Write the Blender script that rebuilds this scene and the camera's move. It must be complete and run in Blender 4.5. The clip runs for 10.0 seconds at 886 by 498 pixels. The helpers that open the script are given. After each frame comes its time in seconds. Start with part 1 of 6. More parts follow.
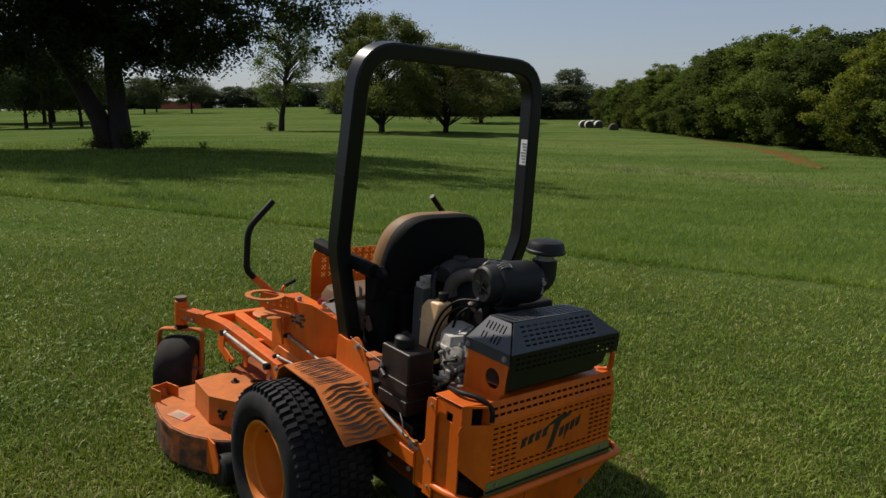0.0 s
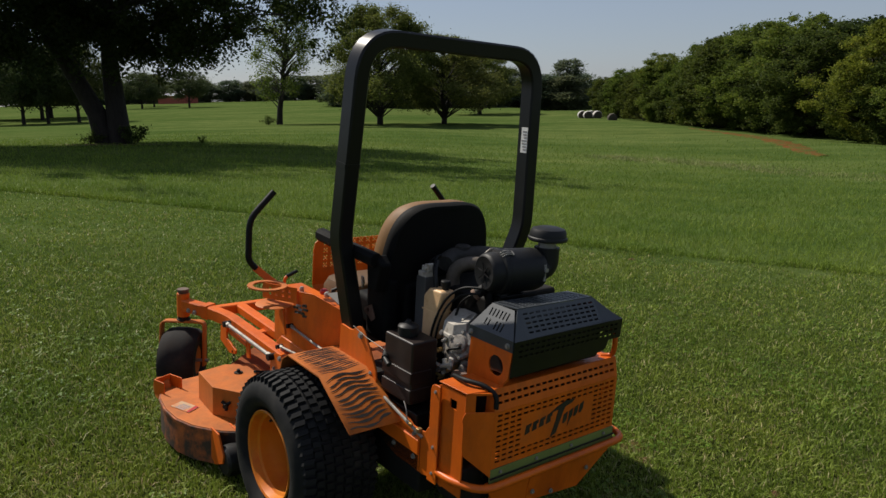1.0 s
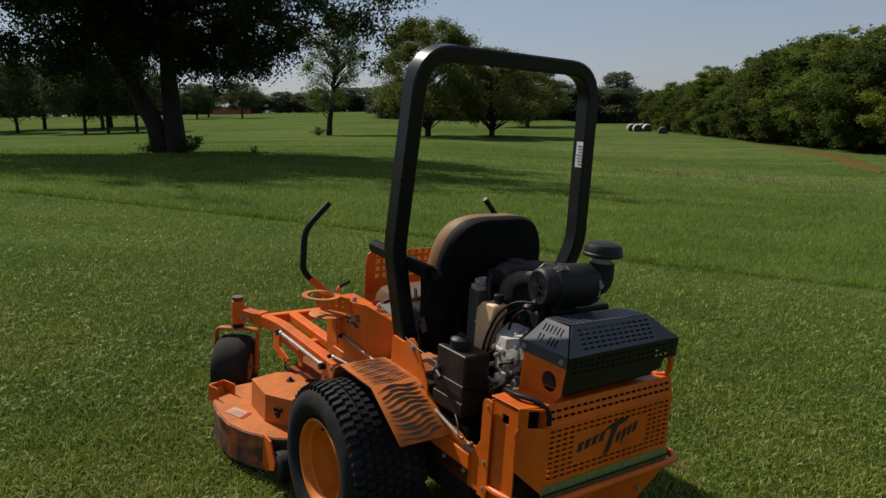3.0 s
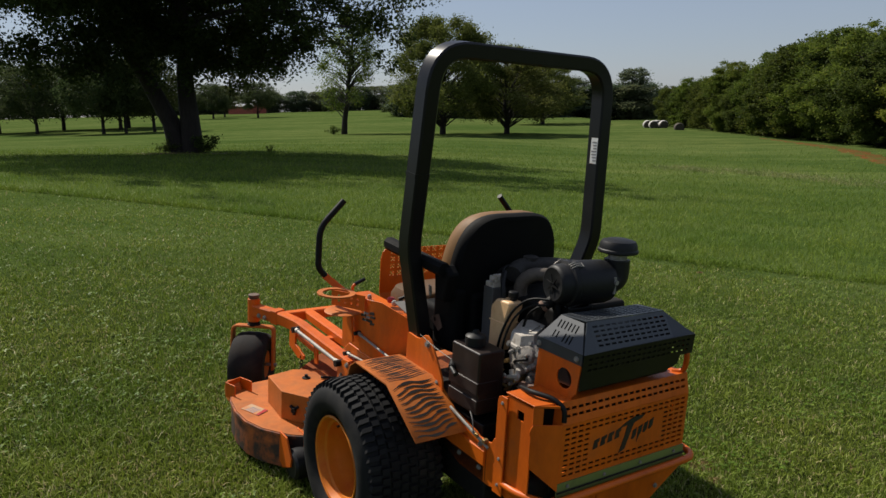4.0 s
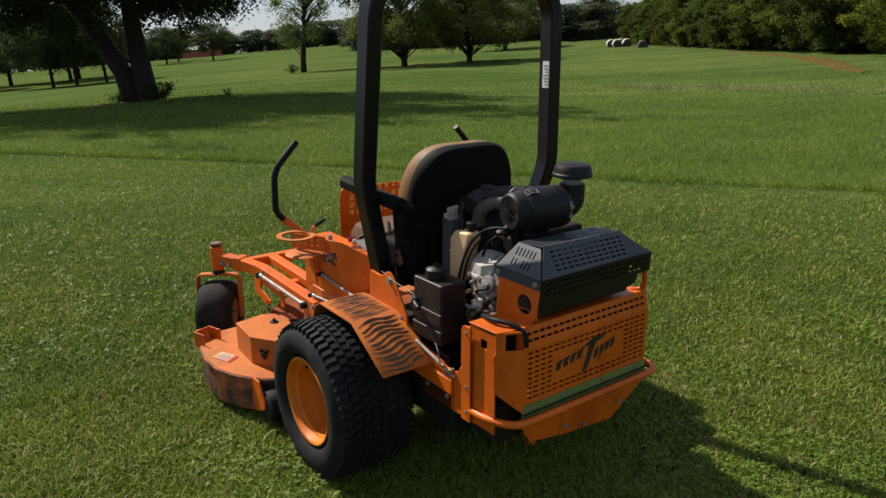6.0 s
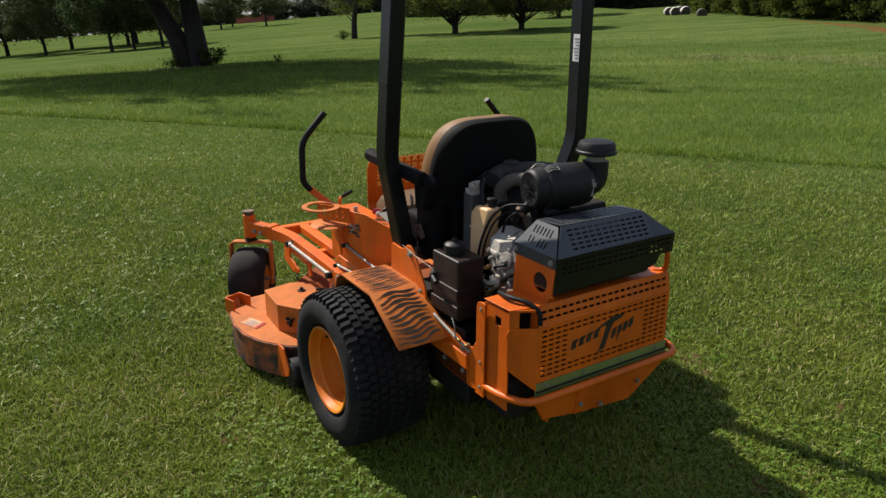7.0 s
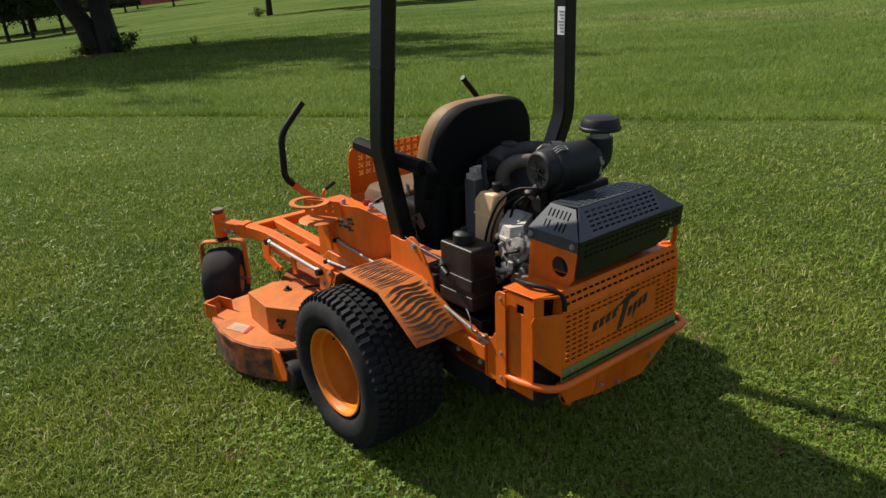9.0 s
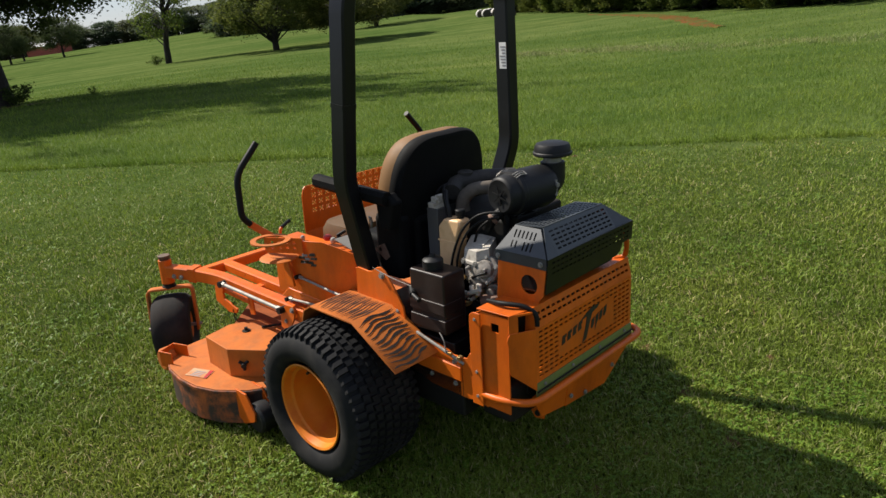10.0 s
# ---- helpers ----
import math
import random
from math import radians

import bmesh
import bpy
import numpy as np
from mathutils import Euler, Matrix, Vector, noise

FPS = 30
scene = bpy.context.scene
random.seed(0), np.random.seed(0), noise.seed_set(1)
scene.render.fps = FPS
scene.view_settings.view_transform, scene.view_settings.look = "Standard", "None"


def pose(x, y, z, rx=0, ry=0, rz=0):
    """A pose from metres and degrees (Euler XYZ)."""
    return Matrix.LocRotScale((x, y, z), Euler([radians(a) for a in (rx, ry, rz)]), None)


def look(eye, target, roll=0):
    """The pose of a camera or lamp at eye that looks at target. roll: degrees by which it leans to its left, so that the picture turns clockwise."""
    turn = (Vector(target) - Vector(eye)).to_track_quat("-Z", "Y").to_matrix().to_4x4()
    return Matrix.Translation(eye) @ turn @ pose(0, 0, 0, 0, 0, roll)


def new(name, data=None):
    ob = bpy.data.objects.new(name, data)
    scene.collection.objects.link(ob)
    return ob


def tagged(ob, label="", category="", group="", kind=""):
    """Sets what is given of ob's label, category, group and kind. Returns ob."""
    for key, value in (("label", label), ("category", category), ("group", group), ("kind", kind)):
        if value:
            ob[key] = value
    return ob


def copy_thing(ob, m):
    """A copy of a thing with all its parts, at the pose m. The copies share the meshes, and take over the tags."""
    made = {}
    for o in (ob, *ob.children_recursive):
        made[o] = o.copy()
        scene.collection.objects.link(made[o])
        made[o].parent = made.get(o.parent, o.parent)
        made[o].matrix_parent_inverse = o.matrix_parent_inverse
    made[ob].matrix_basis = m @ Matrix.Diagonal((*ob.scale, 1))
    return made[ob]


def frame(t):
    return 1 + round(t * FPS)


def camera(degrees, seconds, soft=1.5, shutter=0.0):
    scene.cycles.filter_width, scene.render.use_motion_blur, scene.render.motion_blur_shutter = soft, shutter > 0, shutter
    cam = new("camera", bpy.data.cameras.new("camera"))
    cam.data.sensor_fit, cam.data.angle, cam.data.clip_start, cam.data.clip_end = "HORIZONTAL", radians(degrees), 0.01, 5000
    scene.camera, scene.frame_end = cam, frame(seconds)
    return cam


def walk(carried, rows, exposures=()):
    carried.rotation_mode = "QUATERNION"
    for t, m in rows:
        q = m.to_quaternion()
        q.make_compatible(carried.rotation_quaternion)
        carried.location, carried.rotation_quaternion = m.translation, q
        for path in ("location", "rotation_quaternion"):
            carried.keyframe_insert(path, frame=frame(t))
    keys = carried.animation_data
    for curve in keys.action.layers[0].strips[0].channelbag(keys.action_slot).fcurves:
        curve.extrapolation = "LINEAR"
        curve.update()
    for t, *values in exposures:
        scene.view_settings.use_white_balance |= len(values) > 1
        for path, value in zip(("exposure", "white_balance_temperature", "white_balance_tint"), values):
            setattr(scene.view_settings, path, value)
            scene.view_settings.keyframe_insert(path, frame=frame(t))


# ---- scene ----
# camera
cam = camera(63.1, 10.0)
ROWS = [
    (0.0, -1.726, -2.195, 1.615, -38.16, -11.34, -0.75),
    (0.5, -1.730, -2.198, 1.603, -37.23, -11.38, -1.13),
    (1.0, -1.735, -2.192, 1.601, -38.17, -11.96, -1.35),
    (1.5, -1.750, -2.174, 1.602, -36.02, -12.17, -1.55),
    (2.0, -1.755, -2.174, 1.604, -35.47, -11.50, -1.58),
    (3.5, -1.763, -2.175, 1.609, -34.05, -10.89, -0.91),
    (4.0, -1.760, -2.178, 1.605, -33.30, -11.09, -1.50),
    (4.5, -1.759, -2.174, 1.602, -33.69, -11.96, -1.55),
    (5.0, -1.751, -2.182, 1.613, -36.11, -12.10, -1.52),
    (5.5, -1.734, -2.204, 1.615, -38.10, -13.48, -3.61),
    (6.0, -1.709, -2.205, 1.602, -35.21, -16.46, -4.91),
    (6.2, -1.697, -2.214, 1.600, -34.07, -17.54, -4.70),
    (7.3, -1.605, -2.272, 1.629, -30.81, -18.59, -4.65),
    (7.5, -1.602, -2.278, 1.638, -30.84, -18.25, -4.64),
    (8.0, -1.605, -2.268, 1.637, -29.59, -19.60, -5.58),
    (8.5, -1.665, -2.176, 1.642, -30.59, -21.08, -5.93),
    (9.0, -1.773, -2.018, 1.667, -36.47, -21.27, -7.18),
    (9.5, -1.871, -1.938, 1.680, -42.72, -21.58, -7.55),
    (10.0, -1.974, -1.959, 1.683, -43.98, -19.19, -8.30),
]


def eye_pose(x, y, z, yaw, pitch, roll):
    """The camera at a place, turned by yaw (to the left of +y), pitch (up) and roll."""
    a, b = radians(yaw), radians(pitch)
    way = Vector((-math.sin(a) * math.cos(b), math.cos(a) * math.cos(b), math.sin(b)))
    eye = Vector((x, y, z))
    return look(eye, eye + way, roll)


walk(cam, [(t, eye_pose(*r)) for t, *r in ROWS], [(0.0, 0.16), (1.0, 0.13), (2.0, 0.07), (3.4, 0.13), (4.5, 0.27), (5.0, 0.36), (7.5, 0.60), (9.0, 0.66), (10.0, 0.66)])

# daylight
SUN_EL, SUN_AZ = radians(49), radians(-11)
world = bpy.data.worlds.new("sky")
scene.world = world
world.use_nodes = True
wn = world.node_tree.nodes
sky = wn.new("ShaderNodeTexSky")
sky.sky_type, sky.sun_disc = "NISHITA", False
sky.sun_elevation, sky.sun_rotation = SUN_EL, SUN_AZ
sky.air_density, sky.dust_density, sky.ozone_density = 1.0, 0.6, 3.2
# thin summer haze over the blue
haze = wn.new("ShaderNodeMix")
haze.data_type = "RGBA"
haze.inputs[0].default_value = 0.62
haze.inputs[7].default_value = (3.15, 3.45, 4.35, 1.0)
world.node_tree.links.new(sky.outputs[0], haze.inputs[6])
world.node_tree.links.new(haze.outputs[2], wn["Background"].inputs[0])
wn["Background"].inputs[1].default_value = 0.087
sun = new("sun", bpy.data.lights.new("sun", "SUN"))
sun.data.energy, sun.data.angle, sun.data.color = 4.8, radians(0.6), (1.0, 0.93, 0.82)
sun.matrix_world = look((0, 0, 0), (-math.sin(SUN_AZ) * math.cos(SUN_EL), -math.cos(SUN_AZ) * math.cos(SUN_EL), -math.sin(SUN_EL)))

# ---- materials ----
def node_mat(name):
    m = bpy.data.materials.new(name)
    m.use_nodes = True
    return m, m.node_tree.nodes, m.node_tree.links, m.node_tree.nodes["Principled BSDF"]


def noise_node(n, l, scale, detail=4.0, rough=0.55, where="Object", stretch=None):
    co = n.new("ShaderNodeTexCoord")
    tex = n.new("ShaderNodeTexNoise")
    tex.inputs["Scale"].default_value, tex.inputs["Detail"].default_value, tex.inputs["Roughness"].default_value = scale, detail, rough
    if stretch:
        mp = n.new("ShaderNodeMapping")
        mp.inputs["Scale"].default_value = stretch
        l.new(co.outputs[where], mp.inputs["Vector"])
        l.new(mp.outputs["Vector"], tex.inputs["Vector"])
    else:
        l.new(co.outputs[where], tex.inputs["Vector"])
    return tex.outputs["Fac"]


def ramp(n, l, src, stops):
    r = n.new("ShaderNodeValToRGB")
    e = r.color_ramp.elements
    while len(e) < len(stops):
        e.new(0.5)
    for el, (p, c) in zip(e, stops):
        el.position, el.color = p, (*c, 1.0) if len(c) == 3 else c
    l.new(src, r.inputs[0])
    return r.outputs[0]


def blend(n, l, fac, a, b, mode="MIX"):
    m = n.new("ShaderNodeMix")
    m.data_type, m.blend_type = "RGBA", mode
    for sock, v in ((m.inputs[0], fac), (m.inputs[6], a), (m.inputs[7], b)):
        if isinstance(v, (int, float)):
            sock.default_value = v
        elif isinstance(v, tuple):
            sock.default_value = (*v, 1.0)
        else:
            l.new(v, sock)
    return m.outputs[2]


def bump(n, l, bsdf, src, strength, distance=0.002):
    b = n.new("ShaderNodeBump")
    b.inputs["Strength"].default_value, b.inputs["Distance"].default_value = strength, distance
    l.new(src, b.inputs["Height"])
    l.new(b.outputs[0], bsdf.inputs["Normal"])


def worn(name, base, dirt, rough=0.45, metal=0.0, dirt_at=(0.52, 0.72), dirt_scale=7.0, grain=160.0, grain_bump=0.08, coat=0.0, gloss=0.5, chips=0.0):
    """A painted, moulded or bare surface: two scales of colour, dirt in patches, a fine grain."""
    m, n, l, p = node_mat(name)
    big = noise_node(n, l, 2.5, 3)
    tone = blend(n, l, big, tuple(c * 0.86 for c in base), tuple(min(1, c * 1.12) for c in base))
    spot = noise_node(n, l, dirt_scale, 8, 0.68)
    mask = ramp(n, l, spot, [(dirt_at[0], (0, 0, 0)), (dirt_at[1], (1, 1, 1))])
    col = blend(n, l, mask, tone, dirt)
    if chips:
        chip = ramp(n, l, noise_node(n, l, 38.0, 6, 0.7), [(chips, (0, 0, 0)), (chips + 0.035, (1, 1, 1))])
        col = blend(n, l, chip, col, (0.055, 0.026, 0.014))
        film = ramp(n, l, noise_node(n, l, 3.2, 7, 0.75, stretch=(1, 1, 0.35)), [(0.42, (1, 1, 1)), (0.72, (0.60, 0.52, 0.48))])
        col = blend(n, l, 1.0, col, film, "MULTIPLY")
    l.new(col, p.inputs["Base Color"])
    fine = noise_node(n, l, grain, 3)
    rr = n.new("ShaderNodeMapRange")
    rr.inputs["To Min"].default_value, rr.inputs["To Max"].default_value = rough * 0.8, min(1.0, rough * 1.35)
    l.new(spot, rr.inputs["Value"])
    l.new(rr.outputs[0], p.inputs["Roughness"])
    p.inputs["Metallic"].default_value = metal
    p.inputs["Coat Weight"].default_value = coat
    p.inputs["Specular IOR Level"].default_value = gloss
    bump(n, l, p, fine, grain_bump, 0.001)
    return m


ORANGE = worn("orange_paint", (0.70, 0.134, 0.007), (0.50, 0.122, 0.022), 0.40, dirt_at=(0.52, 0.78), gloss=0.34, chips=0.69)
ORANGE_DUSTY = worn("orange_paint_dusty", (0.52, 0.138, 0.016), (0.35, 0.118, 0.028), 0.58, dirt_at=(0.45, 0.75), dirt_scale=11, gloss=0.3, chips=0.69)
ORANGE_RUST = worn("orange_paint_scraped", (0.46, 0.11, 0.022), (0.045, 0.026, 0.018), 0.6, dirt_at=(0.38, 0.54), dirt_scale=6)
DUSTY_PLASTIC = worn("dusty_plastic", (0.034, 0.032, 0.030), (0.075, 0.066, 0.056), 0.6, dirt_at=(0.45, 0.75), dirt_scale=14, gloss=0.25)
RUST_COVER = worn("rust_brown_sheet", (0.25, 0.070, 0.022), (0.11, 0.040, 0.020), 0.75, dirt_at=(0.42, 0.7), dirt_scale=4, gloss=0.1)
RIM_PAINT = worn("rim_paint", (0.60, 0.190, 0.012), (0.50, 0.105, 0.008), 0.45, dirt_at=(0.46, 0.72), dirt_scale=5, gloss=0.3)
BLACK_PAINT = worn("black_paint", (0.006, 0.006, 0.0065), (0.014, 0.014, 0.015), 0.32, dirt_at=(0.55, 0.8), gloss=0.28)
HOOD_BLACK = worn("hood_black", (0.026, 0.031, 0.037), (0.052, 0.058, 0.062), 0.42, dirt_at=(0.5, 0.85), gloss=0.65)
COOLER_GREY = worn("cooler_paint", (0.062, 0.062, 0.066), (0.08, 0.075, 0.07), 0.5)
BLACK_PLASTIC = worn("black_plastic", (0.008, 0.008, 0.0085), (0.032, 0.030, 0.028), 0.48, dirt_at=(0.55, 0.85), grain_bump=0.15, gloss=0.30)
TANK_PLASTIC = worn("tank_plastic", (0.016, 0.0095, 0.008), (0.040, 0.028, 0.023), 0.42, dirt_at=(0.5, 0.8), grain_bump=0.12, gloss=0.35)
RUBBER = worn("tyre_rubber", (0.008, 0.008, 0.0085), (0.034, 0.031, 0.027), 0.75, dirt_at=(0.45, 0.8), dirt_scale=9, grain_bump=0.2, gloss=0.25)
RUBBER_DUSTY = worn("caster_rubber", (0.009, 0.008, 0.008), (0.035, 0.027, 0.022), 0.85, dirt_at=(0.42, 0.8), dirt_scale=8, grain_bump=0.2, gloss=0.25)
HOSE = worn("hose_rubber", (0.005, 0.005, 0.005), (0.012, 0.012, 0.012), 0.5, gloss=0.2)
VINYL_BLACK = worn("seat_shell", (0.0025, 0.0025, 0.0025), (0.005, 0.005, 0.005), 0.7, grain_bump=0.3, gloss=0.15)
VINYL_TAN = worn("seat_vinyl", (0.21, 0.112, 0.043), (0.09, 0.052, 0.028), 0.58, gloss=0.3, dirt_at=(0.5, 0.8), dirt_scale=5, grain_bump=0.25)
VINYL_BROWN = worn("seat_cushion_vinyl", (0.115, 0.066, 0.028), (0.06, 0.036, 0.018), 0.42, gloss=0.3, dirt_at=(0.5, 0.8), dirt_scale=5, grain_bump=0.25)
ALUMINIUM = worn("cast_aluminium", (0.44, 0.405, 0.35), (0.16, 0.125, 0.09), 0.62, 0.0, dirt_at=(0.50, 0.72), dirt_scale=26, grain=120, grain_bump=0.25, gloss=0.35)
CAST_GREY = worn("oily_casting", (0.29, 0.26, 0.225), (0.045, 0.036, 0.028), 0.55, 0.0, dirt_at=(0.42, 0.66), dirt_scale=30, grain=120, grain_bump=0.25, gloss=0.4)
HOSE_DUSTY = worn("dusty_hose", (0.13, 0.108, 0.086), (0.045, 0.038, 0.032), 0.6, dirt_at=(0.45, 0.75), dirt_scale=14, gloss=0.25)
STEEL = worn("zinc_steel", (0.30, 0.285, 0.255), (0.15, 0.10, 0.07), 0.60, 0.5, dirt_at=(0.55, 0.75), dirt_scale=16)
BRASS = worn("brass_fitting", (0.45, 0.29, 0.11), (0.16, 0.09, 0.05), 0.45, 0.8)
DARK_STEEL = worn("dark_steel", (0.012, 0.011, 0.010), (0.030, 0.020, 0.014), 0.65, 0.2, gloss=0.25)
MILKY = worn("milky_plastic", (0.74, 0.47, 0.24), (0.52, 0.26, 0.10), 0.45, dirt_at=(0.5, 0.78), dirt_scale=10)
OLIVE = worn("olive_paint", (0.16, 0.20, 0.055), (0.10, 0.10, 0.04), 0.35, dirt_at=(0.5, 0.8))
DECAL_DARK = worn("grip_decal", (0.016, 0.014, 0.013), (0.045, 0.032, 0.024), 0.8, gloss=0.25)
LOGO_DARK = worn("logo_print", (0.012, 0.010, 0.010), (0.05, 0.025, 0.012), 0.5)
STICKER = worn("paper_sticker", (0.72, 0.72, 0.69), (0.5, 0.48, 0.42), 0.6)
STICKER_WARM = worn("worn_sticker", (0.46, 0.30, 0.16), (0.50, 0.17, 0.05), 0.6, dirt_at=(0.5, 0.6))
PRINT_GREY = worn("sticker_print", (0.22, 0.22, 0.22), (0.3, 0.3, 0.3), 0.6)
RED_PLASTIC = worn("red_plastic", (0.42, 0.02, 0.02), (0.2, 0.015, 0.012), 0.4)
# hay, darkened because the bales' ends lie in shade
HAY_SHADED = worn("hay", (0.055, 0.045, 0.030), (0.04, 0.032, 0.022), 0.9, dirt_scale=5, grain=30, grain_bump=0.8)
HAY_WRAP = worn("hay_net_wrap", (0.42, 0.41, 0.38), (0.25, 0.23, 0.20), 0.75, dirt_scale=5)
BARN_RED = worn("barn_cladding", (0.32, 0.07, 0.045), (0.2, 0.06, 0.04), 0.8)
ROOF_GREY = worn("barn_roof_sheet", (0.42, 0.44, 0.46), (0.3, 0.27, 0.24), 0.5)


def bark(name, a, b):
    m, n, l, p = node_mat(name)
    f = noise_node(n, l, 5.0, 8, 0.7, stretch=(4, 4, 0.8))
    l.new(ramp(n, l, f, [(0.3, a), (0.7, b)]), p.inputs["Base Color"])
    p.inputs["Roughness"].default_value = 0.95
    bump(n, l, p, f, 1.0, 0.05)
    return m


def leaves(name, dark, light, yellow):
    """Leaf surfaces whose tone differs leaf by leaf, with a little light passing through."""
    m, n, l, p = node_mat(name)
    g = n.new("ShaderNodeNewGeometry")
    col = ramp(n, l, g.outputs["Random Per Island"], [(0.0, dark), (0.55, light), (0.92, light), (1.0, yellow)])
    f = noise_node(n, l, 0.35, 3)
    oi = n.new("ShaderNodeObjectInfo")
    tint = ramp(n, l, oi.outputs["Random"], [(0.0, (0.8, 0.9, 0.8)), (0.5, (1.0, 1.0, 1.0)), (1.0, (1.25, 1.1, 0.8))])
    col = blend(n, l, 1.0, col, ramp(n, l, f, [(0.35, (0.7, 0.75, 0.7)), (0.65, (1.2, 1.15, 1.0))]), "MULTIPLY")
    col = blend(n, l, 1.0, col, tint, "MULTIPLY")
    l.new(col, p.inputs["Base Color"])
    p.inputs["Roughness"].default_value = 0.65
    p.inputs["Specular IOR Level"].default_value = 0.12
    tr = n.new("ShaderNodeBsdfTranslucent")
    l.new(col, tr.inputs["Color"])
    mx = n.new("ShaderNodeMixShader")
    mx.inputs[0].default_value = 0.48
    l.new(p.outputs[0], mx.inputs[1])
    l.new(tr.outputs[0], mx.inputs[2])
    l.new(mx.outputs[0], n["Material Output"].inputs["Surface"])
    return m


BARK = bark("bark", (0.011, 0.008, 0.006), (0.034, 0.027, 0.021))
LEAF_CEDAR = leaves("cedar_leaves", (0.020, 0.034, 0.012), (0.044, 0.066, 0.020), (0.085, 0.080, 0.026))
LEAF_OAK = leaves("oak_leaves", (0.036, 0.056, 0.013), (0.076, 0.106, 0.023), (0.14, 0.142, 0.034))
# inner wood's leaves, darkened so the gaps between trees read as shade
LEAF_SHADED = leaves("shaded_inner_leaves", (0.024, 0.040, 0.012), (0.050, 0.074, 0.020), (0.085, 0.095, 0.028))
LEAF_BRIGHT = leaves("light_green_leaves", (0.074, 0.104, 0.018), (0.138, 0.178, 0.033), (0.21, 0.20, 0.048))
LEAF_MEADOW = leaves("olive_leaves", (0.080, 0.092, 0.024), (0.150, 0.160, 0.044), (0.21, 0.19, 0.055))
# distant meadow trees' leaves, greyed to carry haze in the colour
LEAF_FAR_HAZED = leaves("far_hazed_leaves", (0.038, 0.054, 0.022), (0.070, 0.093, 0.038), (0.10, 0.108, 0.046))
# far wood's leaves, lightened and blued to carry distance haze
LEAF_HAZED = leaves("hazed_leaves", (0.070, 0.092, 0.062), (0.112, 0.140, 0.094), (0.125, 0.145, 0.098))


def grass_mat(name, deep, mid, pale, straw, gloss=0.16):
    m, n, l, p = node_mat(name)
    g = n.new("ShaderNodeNewGeometry")
    col = ramp(n, l, g.outputs["Random Per Island"], [(0.0, deep), (0.45, mid), (0.89, pale), (0.965, straw)])
    f = noise_node(n, l, 0.8, 5, 0.6)
    col = blend(n, l, 1.0, col, ramp(n, l, f, [(0.35, (0.72, 0.82, 0.7)), (0.68, (1.22, 1.12, 1.1))]), "MULTIPLY")
    l.new(col, p.inputs["Base Color"])
    p.inputs["Roughness"].default_value = 0.5
    p.inputs["Specular IOR Level"].default_value = gloss
    tr = n.new("ShaderNodeBsdfTranslucent")
    l.new(col, tr.inputs["Color"])
    mx = n.new("ShaderNodeMixShader")
    mx.inputs[0].default_value = 0.3
    l.new(p.outputs[0], mx.inputs[1])
    l.new(tr.outputs[0], mx.inputs[2])
    l.new(mx.outputs[0], n["Material Output"].inputs["Surface"])
    return m


GRASS_MOWN = grass_mat("mown_grass", (0.078, 0.114, 0.014), (0.180, 0.250, 0.028), (0.265, 0.335, 0.072), (0.46, 0.40, 0.21), 0.16)
CLIPPINGS = grass_mat("dry_clippings", (0.12, 0.075, 0.035), (0.24, 0.17, 0.08), (0.38, 0.30, 0.16), (0.46, 0.40, 0.24))
GRASS_FIELD = grass_mat("field_grass", (0.118, 0.178, 0.021), (0.158, 0.232, 0.032), (0.190, 0.264, 0.043), (0.24, 0.28, 0.075), 0.06)
GRASS_DRY = grass_mat("seed_grass", (0.15, 0.19, 0.05), (0.26, 0.29, 0.11), (0.34, 0.35, 0.17), (0.42, 0.40, 0.22), 0.05)
CLOVER = grass_mat("clover_leaf", (0.060, 0.125, 0.012), (0.110, 0.195, 0.020), (0.16, 0.25, 0.035), (0.22, 0.26, 0.05))


